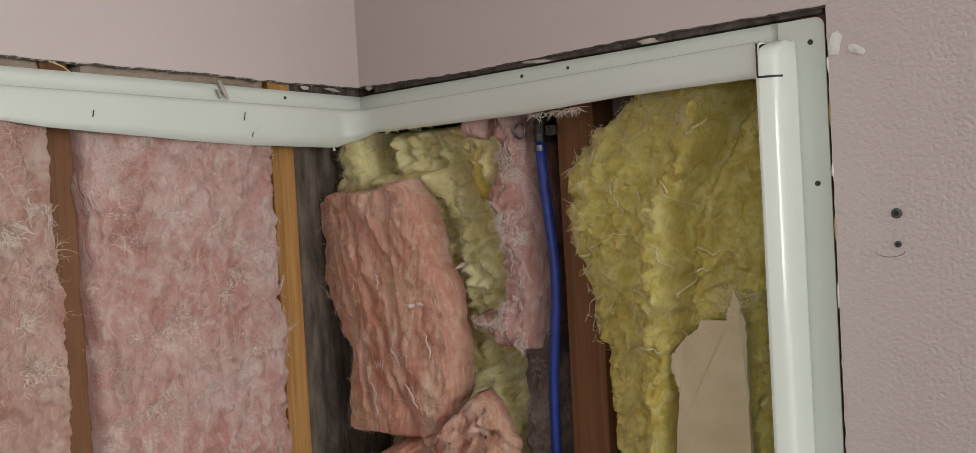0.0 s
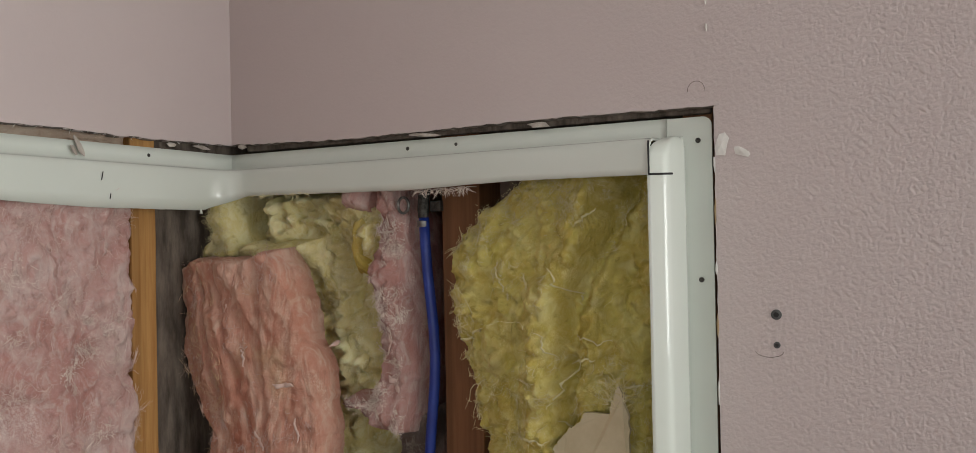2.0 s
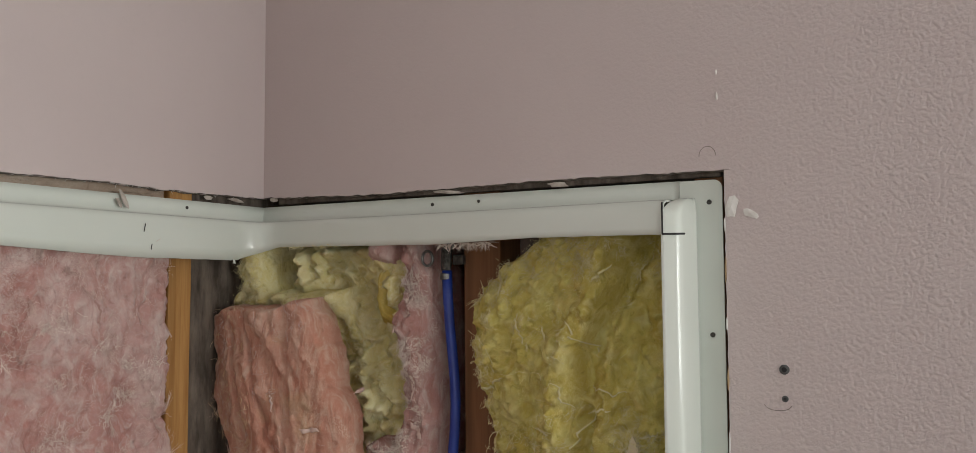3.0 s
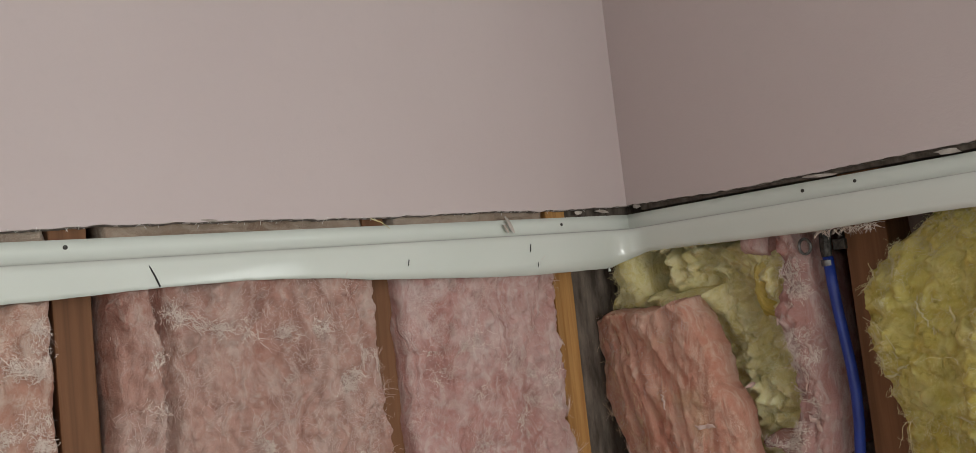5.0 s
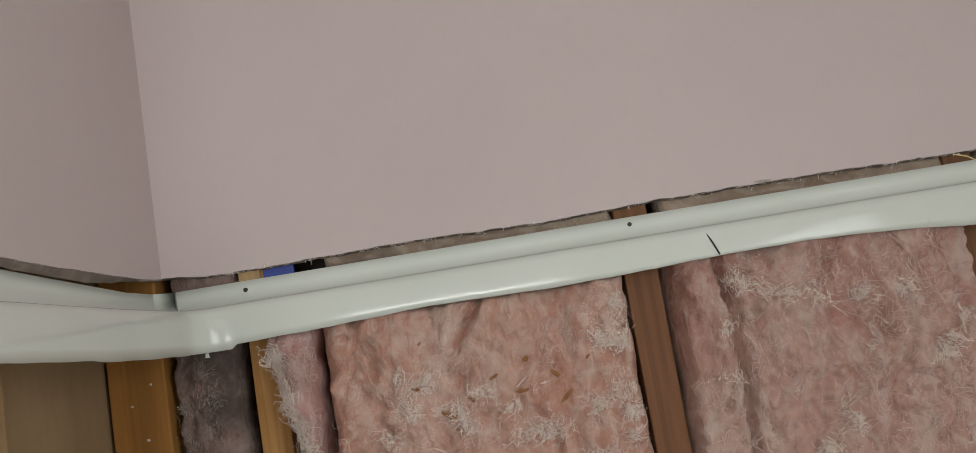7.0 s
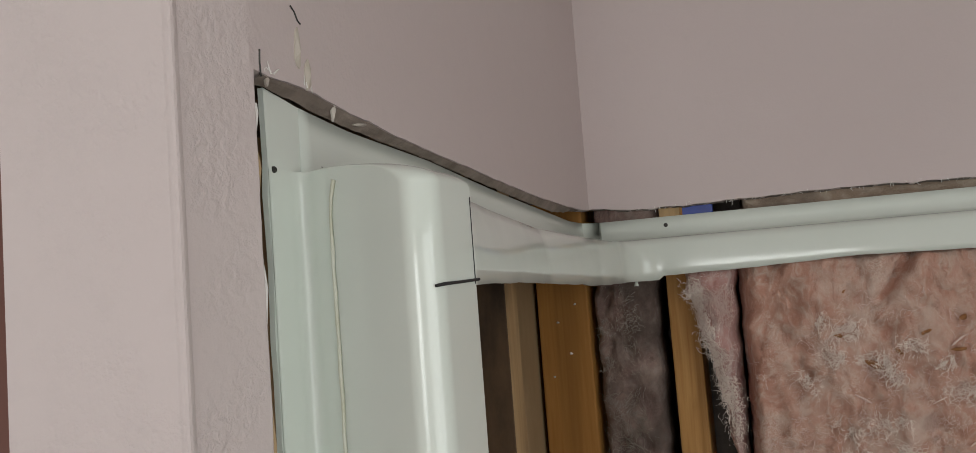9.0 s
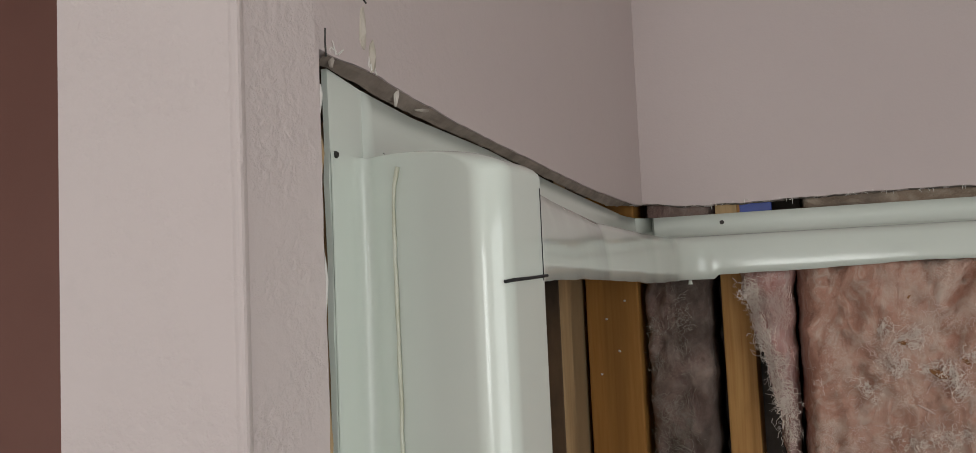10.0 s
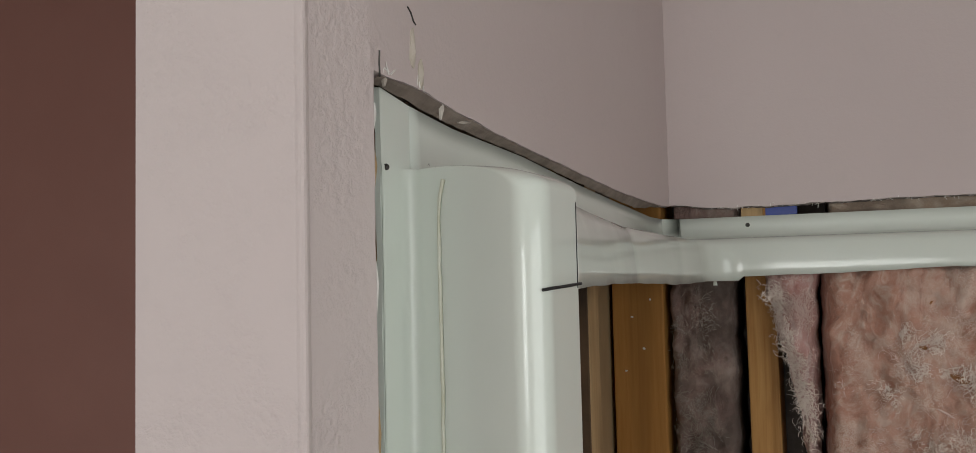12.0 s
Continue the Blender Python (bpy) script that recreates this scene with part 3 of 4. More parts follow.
for y, z, r in ((-0.351, 1.988, 0.0030), (-0.435, 1.989, 0.0026), (-0.786, 1.970, 0.0034), (-0.787, 1.796, 0.0034)):
    screw((W + FL, y, z), (-1, 0, 0), r)
for x, z in ((1.358, 1.988), (0.572, 1.991), (0.097, 1.989)):
    screw((x, FL, z), (0, -1, 0), 0.0028)
for y, z in ((-0.743, 1.989), (-0.697, 1.9945)):
    screw((-FL, y, z), (1, 0, 0), 0.0017)
mk("drip", *tube([(1.425, -0.028, 1.906), (1.425, -0.029, 1.902), (1.4245, -0.0295, 1.8985)], [0.0015, 0.002, 0.0028], 8), GEL, surround)
mk("drip", *tube([(0.062, -0.053, 1.921), (0.062, -0.054, 1.917), (0.062, -0.0542, 1.9135)], [0.0012, 0.0022, 0.003], 8), GEL, surround)


# ---- glass wool ----
class Frame:
    """Local axes of a wall: u along it, d out of it into the room."""
    def __init__(self, kind, base):
        self.kind, self.base = kind, base

    def __call__(self, u, d, z):
        if self.kind == "b":
            return Vector((u, self.base - d, z))
        if self.kind == "r":
            return Vector((self.base - d, -u, z))
        return Vector((self.base + d, -u, z))


def wool(name, label, fr, left, right, z0, z1, thick, mat, seed, bulge=0.01, rough=0.012, ragged=0.006, roll=0.02, step=0.005, fine=0.22, fold=None, zfine=1.36, top=None, category="insulation"):
    """A lump or batt of glass wool: a matted front that rolls back at its edges. left and right: tables z -> u."""
    left = [(0, left)] if isinstance(left, (int, float)) else left
    right = [(0, right)] if isinstance(right, (int, float)) else right
    zs = list(np.arange(z1, max(z0, zfine), -step)) + (list(np.arange(zfine, z0, -0.04)) if z0 < zfine else []) + [z0]
    wid = max(interp(z, right) - interp(z, left) for z in zs)
    nu = max(10, int(wid / step) + 1)
    V = []
    for z in zs:
        l, r = interp(z, left), interp(z, right)
        l += ragged * nz(seed, z, 0, 22, 5)
        r += ragged * nz(seed + 7, z, 0, 22, 5)
        for i in range(nu + 1):
            s = i / nu
            u = l + (r - l) * s
            zz = z
            if top:
                zz = z0 + (z - z0) * (interp(u, top) - z0) / (z1 - z0)
            zz += ragged * nz(u, seed + 3, 0, 24, 4) * max(0, 1 - (z1 - z) / 0.05)
            e = min((u - l), (r - u), (z1 - z) * 1.0, (z - z0) * 1.0)
            e = max(0.0, e)
            k = max(0.0, 1 - e / roll)
            d = thick - (thick + 0.002) * (1 - math.sqrt(max(0.0, 1 - k * k)))
            inner = 1 - k * k
            d += inner * (bulge * math.sin(math.pi * min(1, max(0, s))) + rough * nz(u + seed, seed, zz * 0.6, 14, 5)
                          + 0.6 * rough * nz(u, seed + 2, zz, 55, 5) + fine * rough * nz(u, seed + 6, zz, 170, 3) + 0.25 * rough * (noise.ridged_multi_fractal(Vector((u * 40, seed, zz * 22)), 0.9, 2.1, 3, 1.0, 2.0) - 1.2))
            if fold:
                d += inner * fold(u, zz)
            V.append(fr(u, d, zz))
    F = grid_faces(len(zs), nu + 1, flip=True)
    ring = [0 * (nu + 1) + i for i in range(nu + 1)] + [j * (nu + 1) + nu for j in range(1, len(zs))] + [(len(zs) - 1) * (nu + 1) + i for i in range(nu - 1, -1, -1)] + [j * (nu + 1) for j in range(len(zs) - 2, 0, -1)]
    F.append(ring)
    ob = mk(name, V, F, mat, None, "", smooth=True)
    tagged(ob, label, category, "glass wool insulation")
    ob["faces"] = fr.kind
    ob.data.update()
    return ob


def fuzz(ob, n, mat, seed, length=(0.010, 0.028), r=0.0003, patch=(20, 0.1), zmin=1.36, label="loose curly fibres", lift=0.0012, curl=0.5, seg=4, where=None, clump=4, spread=0.005, facing=-0.45):
    """Loose fibres on a lump's front: small wisps that share a direction, which drifts slowly along the lump."""
    rnd = random.Random(seed)
    me = ob.data
    polys = [p for p in me.polygons if len(p.vertices) == 4 and p.center.z > zmin and (p.normal.y if ob.get('faces') == 'b' else p.normal.x) < facing]
    if where:
        polys = [p for p in polys if where(p.center)]
    weights = np.array([p.area for p in polys])
    pick = np.random.RandomState(seed).choice(len(polys), size=max(8, n * 4 // clump), p=weights / weights.sum())
    V, F = [], []
    made = 0
    for q in pick:
        if made >= n:
            break
        p = polys[q]
        c = p.center.copy()
        if noise.fractal(c * patch[0] + Vector((seed, 0, 0)), 1.0, 2.0, 3) < patch[1]:
            continue
        nrm = p.normal.copy()
        flow = noise.noise_vector(c * 16 + Vector((0, seed, 0))) * 2.2 + Vector([rnd.gauss(0, 0.45) for _ in range(3)])
        bend = Vector([rnd.gauss(0, 0.35) for _ in range(3)])
        k_fibres = max(1, int(rnd.expovariate(1 / clump)) + 1)
        L0 = rnd.uniform(*length)
        for _ in range(k_fibres):
            made += 1
            off = Vector([rnd.gauss(0, spread) for _ in range(3)])
            pos = c + off - nrm * off.dot(nrm) + nrm * lift * rnd.uniform(0.3, 1.4)
            d = flow + Vector([rnd.gauss(0, 0.3) for _ in range(3)])
            d = (d - nrm * d.dot(nrm) * 0.85).normalized()
            L = L0 * rnd.uniform(0.5, 1.2) / seg
            w = r * rnd.uniform(0.6, 1.6)
            k0 = len(V)
            for s in range(seg + 1):
                a = d.cross(nrm)
                if a.length < 1e-4:
                    a = Vector((1, 0, 0))
                a.normalize()
                b = a.cross(d).normalized()
                ww = w * (1 - 0.6 * s / seg)
                V += [pos + a * ww, pos - a * ww * 0.5 + b * ww * 0.87, pos - a * ww * 0.5 - b * ww * 0.87]
                d = d + bend + Vector([rnd.gauss(0, curl) for _ in range(3)]) * 0.8
                d = (d - nrm * d.dot(nrm) * 0.7).normalized()
                pos = pos + d * L
            for s in range(seg):
                for m in range(3):
                    a0, a1 = k0 + s * 3 + m, k0 + s * 3 + (m + 1) % 3
                    F.append([a0, a1, a1 + 3, a0 + 3])
    return tagged(mk("fibre_mat", V, F, mat, ob, label), kind="stuff")


BACK = Frame("b", 0.095)
RIGHT = Frame("r", 1.625)
g = lambda u, z, u0, z0, su, sz, h: h * math.exp(-((u - u0) / su) ** 2 - ((z - z0) / sz) ** 2)

# north wall bays
w1 = wool("insulation_batt", "dirty grey and pink insulation beside corner stud", BACK, -0.012, 0.081, 0.45, 1.945, 0.076, DIRTWOOL, 3.0, roll=0.012)
fuzz(w1, 2600, GREYFIB, 11, patch=(20, -0.1), length=(0.005, 0.016), where=lambda c: c.x < 0.045)
flap_left = [(0.45, 0.18), (1.60, 0.170), (1.70, 0.154), (1.82, 0.135), (1.90, 0.111), (2.03, 0.106)]
w2 = wool("insulation_batt", "pink insulation flap with pale torn edge", BACK, flap_left, [(0.45, 0.19), (1.70, 0.176), (1.92, 0.181)], 0.45, 1.938, 0.112, PINKWOOL, 5.0, roll=0.016, bulge=0.012)
fuzz(w2, 900, PINKFIB, 12, patch=(22, 0.02), length=(0.004, 0.012), r=0.0003)
w3 = wool("insulation_batt", "pink insulation batt littered with wood chips", BACK, 0.176, [(1.5, 0.556), (1.93, 0.556)], 0.45, 1.944, 0.116, SALMONWOOL, 9.0, roll=0.020, bulge=0.016, rough=0.016,
          fold=lambda u, z: g(u, z, 0.50, 1.86, 0.03, 0.09, 0.012) - 0.016 * math.exp(-((u - 0.352 - 0.7 * (z - 1.90)) / 0.007) ** 2) * max(0, min(1, (z - 1.85) / 0.03)))
fuzz(w3, 1600, PINKFIB, 13, patch=(22, 0.05), length=(0.010, 0.026), r=0.00028, curl=0.9, seg=6, zmin=1.6, where=lambda c: c.z < 1.90 - 0.25 * abs(c.x - 0.42) or c.x > 0.53)
w4 = wool("insulation_batt", "pink insulation batt with long vertical crease", BACK, [(1.5, 0.594), (1.93, 0.598)], 0.975, 0.45, 1.950, 0.112, SOILWOOL, 14.0, roll=0.018, bulge=0.014, rough=0.015,
          step=0.004, fold=lambda u, z: -0.028 * math.exp(-((u - 0.660 - 0.10 * (1.93 - z) + 0.10 * max(0, 1.86 - z)) / 0.004) ** 2) + g(u, z, 0.690, 1.872, 0.03, 0.010, 0.010) + g(u, z, 0.735, 1.868, 0.04, 0.012, 0.010) - g(u, z, 0.76, 1.90, 0.07, 0.022, 0.014))
fuzz(w4, 2600, PINKFIB, 14, patch=(16, 0.05), length=(0.012, 0.032), r=0.00026, curl=0.9, seg=6, zmin=1.55)
w5 = wool("insulation_batt", "pink insulation batt with matted pale fibres", BACK, 0.997, 1.330, 0.45, 1.938, 0.100, PINKWOOL, 23.0, roll=0.018, bulge=0.014, rough=0.014)
fuzz(w5, 2200, PINKFIB, 15, patch=(16, 0.05), length=(0.012, 0.028), r=0.00028, curl=0.9, seg=6, zmin=1.5)

# east wall bays
w6 = wool("insulation_batt", "yellow matted insulation behind pink slab", RIGHT, -0.005, 0.31, 0.45, 1.935, 0.085, LEMONWOOL, 31.0, roll=0.02, bulge=0.02, rough=0.034,
          fold=lambda u, z: -g(u, z, 0.05, 1.89, 0.025, 0.03, 0.05) - g(u, z, 0.275, 1.545, 0.055, 0.055, 0.10))
fuzz(w6, 5200, YELFIB, 16, patch=(20, -0.02), length=(0.006, 0.014), r=0.0004, curl=1.3, seg=6)
w7 = wool("insulation_strip", "narrow pink insulation strip beside blue pipe", RIGHT, [(1.45, 0.30), (1.57, 0.27), (1.60, 0.25), (1.625, 0.285), (1.72, 0.292), (1.80, 0.275), (1.88, 0.290), (1.93, 0.285)], [(1.5, 0.355), (1.65, 0.368), (1.85, 0.362), (1.94, 0.34)], 1.555, 1.955, 0.105, PINKWOOL, 37.0, roll=0.022, bulge=0.02, rough=0.02)
fuzz(w7, 2200, PALEFIB, 17, patch=(24, 0.12), length=(0.006, 0.015), r=0.0004, curl=1.3, seg=6)
w8 = wool("insulation_lump", "grey dirty insulation under pink strip", RIGHT, 0.30, 0.372, 0.9, 1.60, 0.075, DIRTWOOL, 41.0, roll=0.02, bulge=0.01)
fuzz(w8, 800, GREYFIB, 18)
w9 = wool("insulation_lump", "soft pink insulation ball under the rim", RIGHT, 0.225, 0.300, 1.885, 1.955, 0.118, PINKWOOL, 43.0, roll=0.03, bulge=0.02, rough=0.01)
w10 = wool("insulation_lump", "amber insulation lump in the stud bay", RIGHT, [(1.785, 0.262), (1.80, 0.240), (1.84, 0.224), (1.88, 0.232), (1.905, 0.25)], [(1.785, 0.268), (1.80, 0.292), (1.86, 0.298), (1.905, 0.28)], 1.785, 1.905, 0.102, AMBERWOOL, 47.0, roll=0.036, bulge=0.012, rough=0.006)
w11 = wool("insulation_tuft", "pale yellow insulation tuft under the rim", RIGHT, [(1.82, -0.035), (1.86, -0.012), (1.92, 0.002)], [(1.82, 0.07), (1.86, 0.05), (1.92, 0.042)], 1.815, 1.935, 0.150, LEMONWOOL, 53.0, roll=0.02, bulge=0.02, rough=0.025)
fuzz(w11, 900, YELFIB, 19, patch=(20, -0.3), length=(0.006, 0.016))
w12 = wool("insulation_fold", "crumpled yellow insulation fold over pink slab", RIGHT, 0.03, [(1.80, 0.215), (1.85, 0.20)], 1.80, 1.860, 0.150, LEMONWOOL, 57.0, roll=0.022, bulge=0.008, rough=0.022, ragged=0.012)
fuzz(w12, 900, YELFIB, 20, patch=(22, -0.1), length=(0.006, 0.018), r=0.0004, curl=1.2, seg=6)
w17 = wool("insulation_wad", "twisted pink insulation wad over a dark hole", RIGHT, 0.236, 0.335, 1.588, 1.622, 0.128, PINKWOOL, 91.0, roll=0.016, bulge=0.008, rough=0.014, ragged=0.010, step=0.0035)
fuzz(w17, 260, PALEFIB, 27, patch=(1, -9), length=(0.006, 0.015), r=0.0004, curl=1.2, seg=6)
# hanging slab
SLAB = Frame("r", 1.472)
w13 = wool("insulation_slab", "thick rose insulation slab hanging out of bay", SLAB, [(1.40, 0.02), (1.46, 0.030), (1.51, 0.028), (1.55, 0.036), (1.60, 0.018), (1.665, -0.014), (1.735, -0.026), (1.83, -0.031)],
           [(1.40, 0.15), (1.44, 0.225), (1.50, 0.260), (1.56, 0.266), (1.61, 0.262), (1.655, 0.255), (1.707, 0.236), (1.76, 0.222), (1.80, 0.200), (1.84, 0.183)],
           1.425, 1.838, 0.052, ROSEWOOL, 61.0, roll=0.011, bulge=0.014, rough=0.006, ragged=0.008, step=0.0032, fine=0.1,
           fold=lambda u, z: -0.013 * math.exp(-((u - 0.020 - 0.22 * (1.82 - z)) / 0.005) ** 2) - 0.011 * math.exp(-((u - 0.052 - 0.34 * (1.82 - z)) / 0.005) ** 2) - 0.007 * math.exp(-((u - 0.145 - 0.10 * (1.82 - z)) / 0.007) ** 2)
           + 0.0075 * noise.ridged_multi_fractal(Vector((u * 15 - (1.82 - z) * 5.5 + 0.9 * nz(u, 1, z, 6, 3), 2.0, z * 2.6 + 0.5 * nz(u, 4, z, 7, 2))), 0.85, 2.2, 4, 1.0, 2.0) - 0.010 + 0.20 * min(0, u - 0.03),
           top=[(-0.03, 1.822), (0.06, 1.833), (0.11, 1.829), (0.15, 1.838), (0.19, 1.848)])
fuzz(w13, 900, PINKFIB, 21, patch=(18, 0.15), length=(0.008, 0.024), r=0.00032, curl=0.9, seg=6)
fuzz(w13, 500, STRAWPINK, 25, patch=(12, -0.2), length=(0.008, 0.024), r=0.00032, curl=0.9, seg=6, where=lambda c: -c.y < 0.05 + 0.2 * (1.82 - c.z))
w14 = wool("insulation_lump", "rose insulation scraps under hanging slab", SLAB, 0.03, 0.35, 1.0, 1.53, 0.035, ROSEWOOL, 67.0, roll=0.03, bulge=0.02, rough=0.035, ragged=0.02, top=[(0.03, 1.37), (0.14, 1.42), (0.24, 1.46), (0.30, 1.515), (0.35, 1.44)])
fuzz(w14, 1500, PINKFIB, 22, patch=(16, 0.05), length=(0.004, 0.014), r=0.0003)

# yellow batt at the opening's edge
ylow = [(1.0, 0.48), (1.50, 0.468), (1.557, 0.458), (1.70, 0.432), (1.78, 0.410), (1.83, 0.404), (1.865, 0.43), (1.89, 0.46), (1.925, 0.525), (1.96, 0.53)]
w15 = wool("insulation_batt", "large folded yellow insulation batt with loose fibres", RIGHT, ylow, 0.752, 0.45, 1.965, 0.10, YELWOOL, 71.0, roll=0.028, bulge=0.018, rough=0.024, ragged=0.006, step=0.004,
           fold=lambda u, z: -0.040 * math.exp(-((u - 0.62 - 0.45 * (z - 1.76) * (1 if z > 1.76 else 0.15)) / 0.012) ** 2) + 0.036 * math.exp(-((u - 0.585 - 0.45 * (z - 1.76) * (1 if z > 1.76 else 0.15)) / 0.022) ** 2) - 0.03 * max(0, min(1, (u - 0.64) / 0.05)) + g(u, z, 0.53, 1.74, 0.08, 0.10, 0.012))
fuzz(w15, 1500, YELFIB, 23, patch=(11, 0.12), length=(0.010, 0.030), curl=1.0, r=0.00032, seg=7)
fuzz(w15, 3200, YELFIB, 26, patch=(14, -0.05), length=(0.006, 0.015), curl=1.3, r=0.00034, seg=7, where=lambda c: -c.y < 0.47 + 1.2 * max(0, c.z - 1.83) or c.z > 1.87)
fuzz(w15, 26, YELFIB, 24, patch=(5, -1), length=(0.03, 0.075), r=0.0006, curl=0.4, seg=12, clump=1, label="long straw coloured strands")
w16 = wool("insulation_lump", "pink insulation lump in dark gap above batt", RIGHT, 0.475, 0.525, 1.88, 1.965, 0.06, DIRTWOOL, 77.0, roll=0.02)

# wool that shows in the gap above the rim, darker and browner than the batts
GAPB = Frame("b", 0.09)
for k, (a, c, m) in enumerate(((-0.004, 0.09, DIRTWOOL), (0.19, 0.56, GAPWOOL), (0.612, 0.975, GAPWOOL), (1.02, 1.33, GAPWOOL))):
    wool("insulation_edge", "grey brown insulation in gap above rim", GAPB, a, c, 1.985, 2.10, 0.070, m, 81.0 + k, roll=0.006, bulge=0.0, rough=0.006, step=0.006)


# ---- shreds torn from the wool ----
fronts = {}


def front(ob, a, z):
    """The point of a lump's front nearest to the place a along its wall at height z."""
    if ob.name not in fronts:
        flat = np.empty(len(ob.data.vertices) * 3)
        ob.data.vertices.foreach_get("co", flat)
        fronts[ob.name] = flat.reshape(-1, 3)
    V = fronts[ob.name]
    k = 0 if ob["faces"] == "b" else 1
    return Vector(V[np.argmin((V[:, k] - a) ** 2 + (V[:, 2] - z) ** 2)])


def shred(ob, a, z, turn, length, width, seed, mat=PINKFIB, label="pale matted shred"):
    """A curled, flattened shred of matted fibres lying on a lump."""
    rnd = random.Random(seed)
    along_x = ob["faces"] == "b"
    n, m = 14, 8
    V, F = [], []
    for i in range(n):
        s = (i / (n - 1) - 0.5) * length
        w = width * (1 - abs(2 * i / (n - 1) - 1) ** 2.5) * rnd.uniform(0.6, 1.15) + 0.0004
        du = s * math.cos(turn) + 0.2 * length * nz(s, seed, 0, 60, 2) * math.sin(turn)
        dz = s * math.sin(turn) + 0.2 * length * nz(s, seed, 0, 60, 2) * math.cos(turn)
        c = front(ob, a + du, z + dz)
        lift = 0.0022 + 0.004 * abs(nz(s, seed + 4, 0, 70, 2)) + 0.004 * (abs(2 * i / (n - 1) - 1) ** 3) * rnd.random()
        for k in range(m):
            t = k / m * math.tau
            e, h = w * math.cos(t), 0.0012 * math.sin(t) + lift
            if along_x:
                V.append((a + du - e * math.sin(turn), c.y - h, z + dz + e * math.cos(turn)))
            else:
                V.append((c.x - h, a + du - e * math.sin(turn), z + dz + e * math.cos(turn)))
    for i in range(n - 1):
        for k in range(m):
            F.append([i * m + k, i * m + (k + 1) % m, (i + 1) * m + (k + 1) % m, (i + 1) * m + k])
    return mk("shred", V, F, mat, ob, label, smooth=True)


rs3 = random.Random(31)


def spots(n, u0, u1, z0, z1, tilt):
    """Random slanting ellipses on a wall in which fibres lie matted."""
    return [(rs3.uniform(u0, u1), rs3.uniform(z0, z1), rs3.uniform(0.006, 0.022), rs3.uniform(0.002, 0.006), rs3.gauss(*tilt)) for _ in range(n)]


def within(c, list_of_spots):
    for u, z, a, b, t in list_of_spots:
        du, dz = c.x - u, c.z - z
        p, q = du * math.cos(t) + dz * math.sin(t), -du * math.sin(t) + dz * math.cos(t)
        if (p / a) ** 2 + (q / b) ** 2 < 1:
            return True
    return False


s3 = spots(30, 0.24, 0.53, 1.66, 1.86, (-0.2, 0.5)) + spots(9, 0.525, 0.538, 1.70, 1.92, (1.5, 0.1)) + [(0.475, 1.722, 0.028, 0.012, 0.2)]
fuzz(w3, 3600, PALEFIB, 51, patch=(1, -9), length=(0.008, 0.022), r=0.00036, seg=7, curl=1.2, spread=0.005, clump=5, where=lambda c: within(c, s3), label="matted white fibres")
s4 = [(0.664 + 0.010 * k + 0.004 * k * k, 1.915 - 0.016 * k + 0.0012 * k * k, 0.013, 0.006, -1.2 + 0.22 * k) for k in range(7)] + spots(14, 0.64, 0.96, 1.60, 1.86, (0.5, 0.5))
fuzz(w4, 2000, PALEFIB, 52, patch=(1, -9), length=(0.008, 0.022), r=0.00034, seg=7, curl=1.2, spread=0.006, clump=5, where=lambda c: within(c, s4), label="matted white fibres")
s5 = spots(22, 1.03, 1.32, 1.50, 1.84, (0.6, 0.5))
fuzz(w5, 1600, PALEFIB, 53, patch=(1, -9), length=(0.008, 0.022), r=0.0003, seg=7, curl=1.2, spread=0.006, clump=5, where=lambda c: within(c, s5), label="matted white fibres")
s2 = [(0.124 + 0.0065 * k, 1.90 - 0.026 * k, 0.016, 0.007, -1.25) for k in range(9)]
fuzz(w2, 1300, PALEFIB, 54, patch=(1, -9), length=(0.008, 0.022), r=0.00036, seg=7, curl=1.2, spread=0.006, clump=5, where=lambda c: within(c, s2), label="matted white fibres")
for k in range(5):
    shred(w3, rs3.uniform(0.27, 0.50), rs3.uniform(1.70, 1.84), rs3.gauss(-0.2, 0.4), rs3.uniform(0.012, 0.03), rs3.uniform(0.0008, 0.0016), 300 + k)
for a, z, t, L, w in ((-0.204, 1.644, 0.1, 0.032, 0.004), (-0.255, 1.70, -0.5, 0.022, 0.004), (-0.16, 1.56, 1.2, 0.03, 0.003), (-0.13, 1.68, 1.3, 0.028, 0.002), (-0.19, 1.50, 1.0, 0.04, 0.003), (-0.11, 1.49, 1.3, 0.05, 0.002), (-0.225, 1.58, 1.4, 0.035, 0.002)):
    shred(w13, a, z, t, L, w, 440 + int(-a * 1000))
for a, z, t, L, w in ((-0.300, 1.793, 0.5, 0.016, 0.004), (-0.335, 1.64, 0.9, 0.03, 0.006), (-0.345, 1.75, 1.4, 0.04, 0.003), (-0.33, 1.70, 1.3, 0.03, 0.0025)):
    shred(w7, a, z, t, L, w, 460 + int(-a * 1000))
for k in range(12):
    a, z = -rs3.uniform(0.46, 0.70), rs3.uniform(1.56, 1.90)
    shred(w15, a, z, rs3.uniform(-1.2, 1.2), rs3.uniform(0.02, 0.06), rs3.uniform(0.0008, 0.0022), 480 + k, YELFIB, "straw coloured strand")


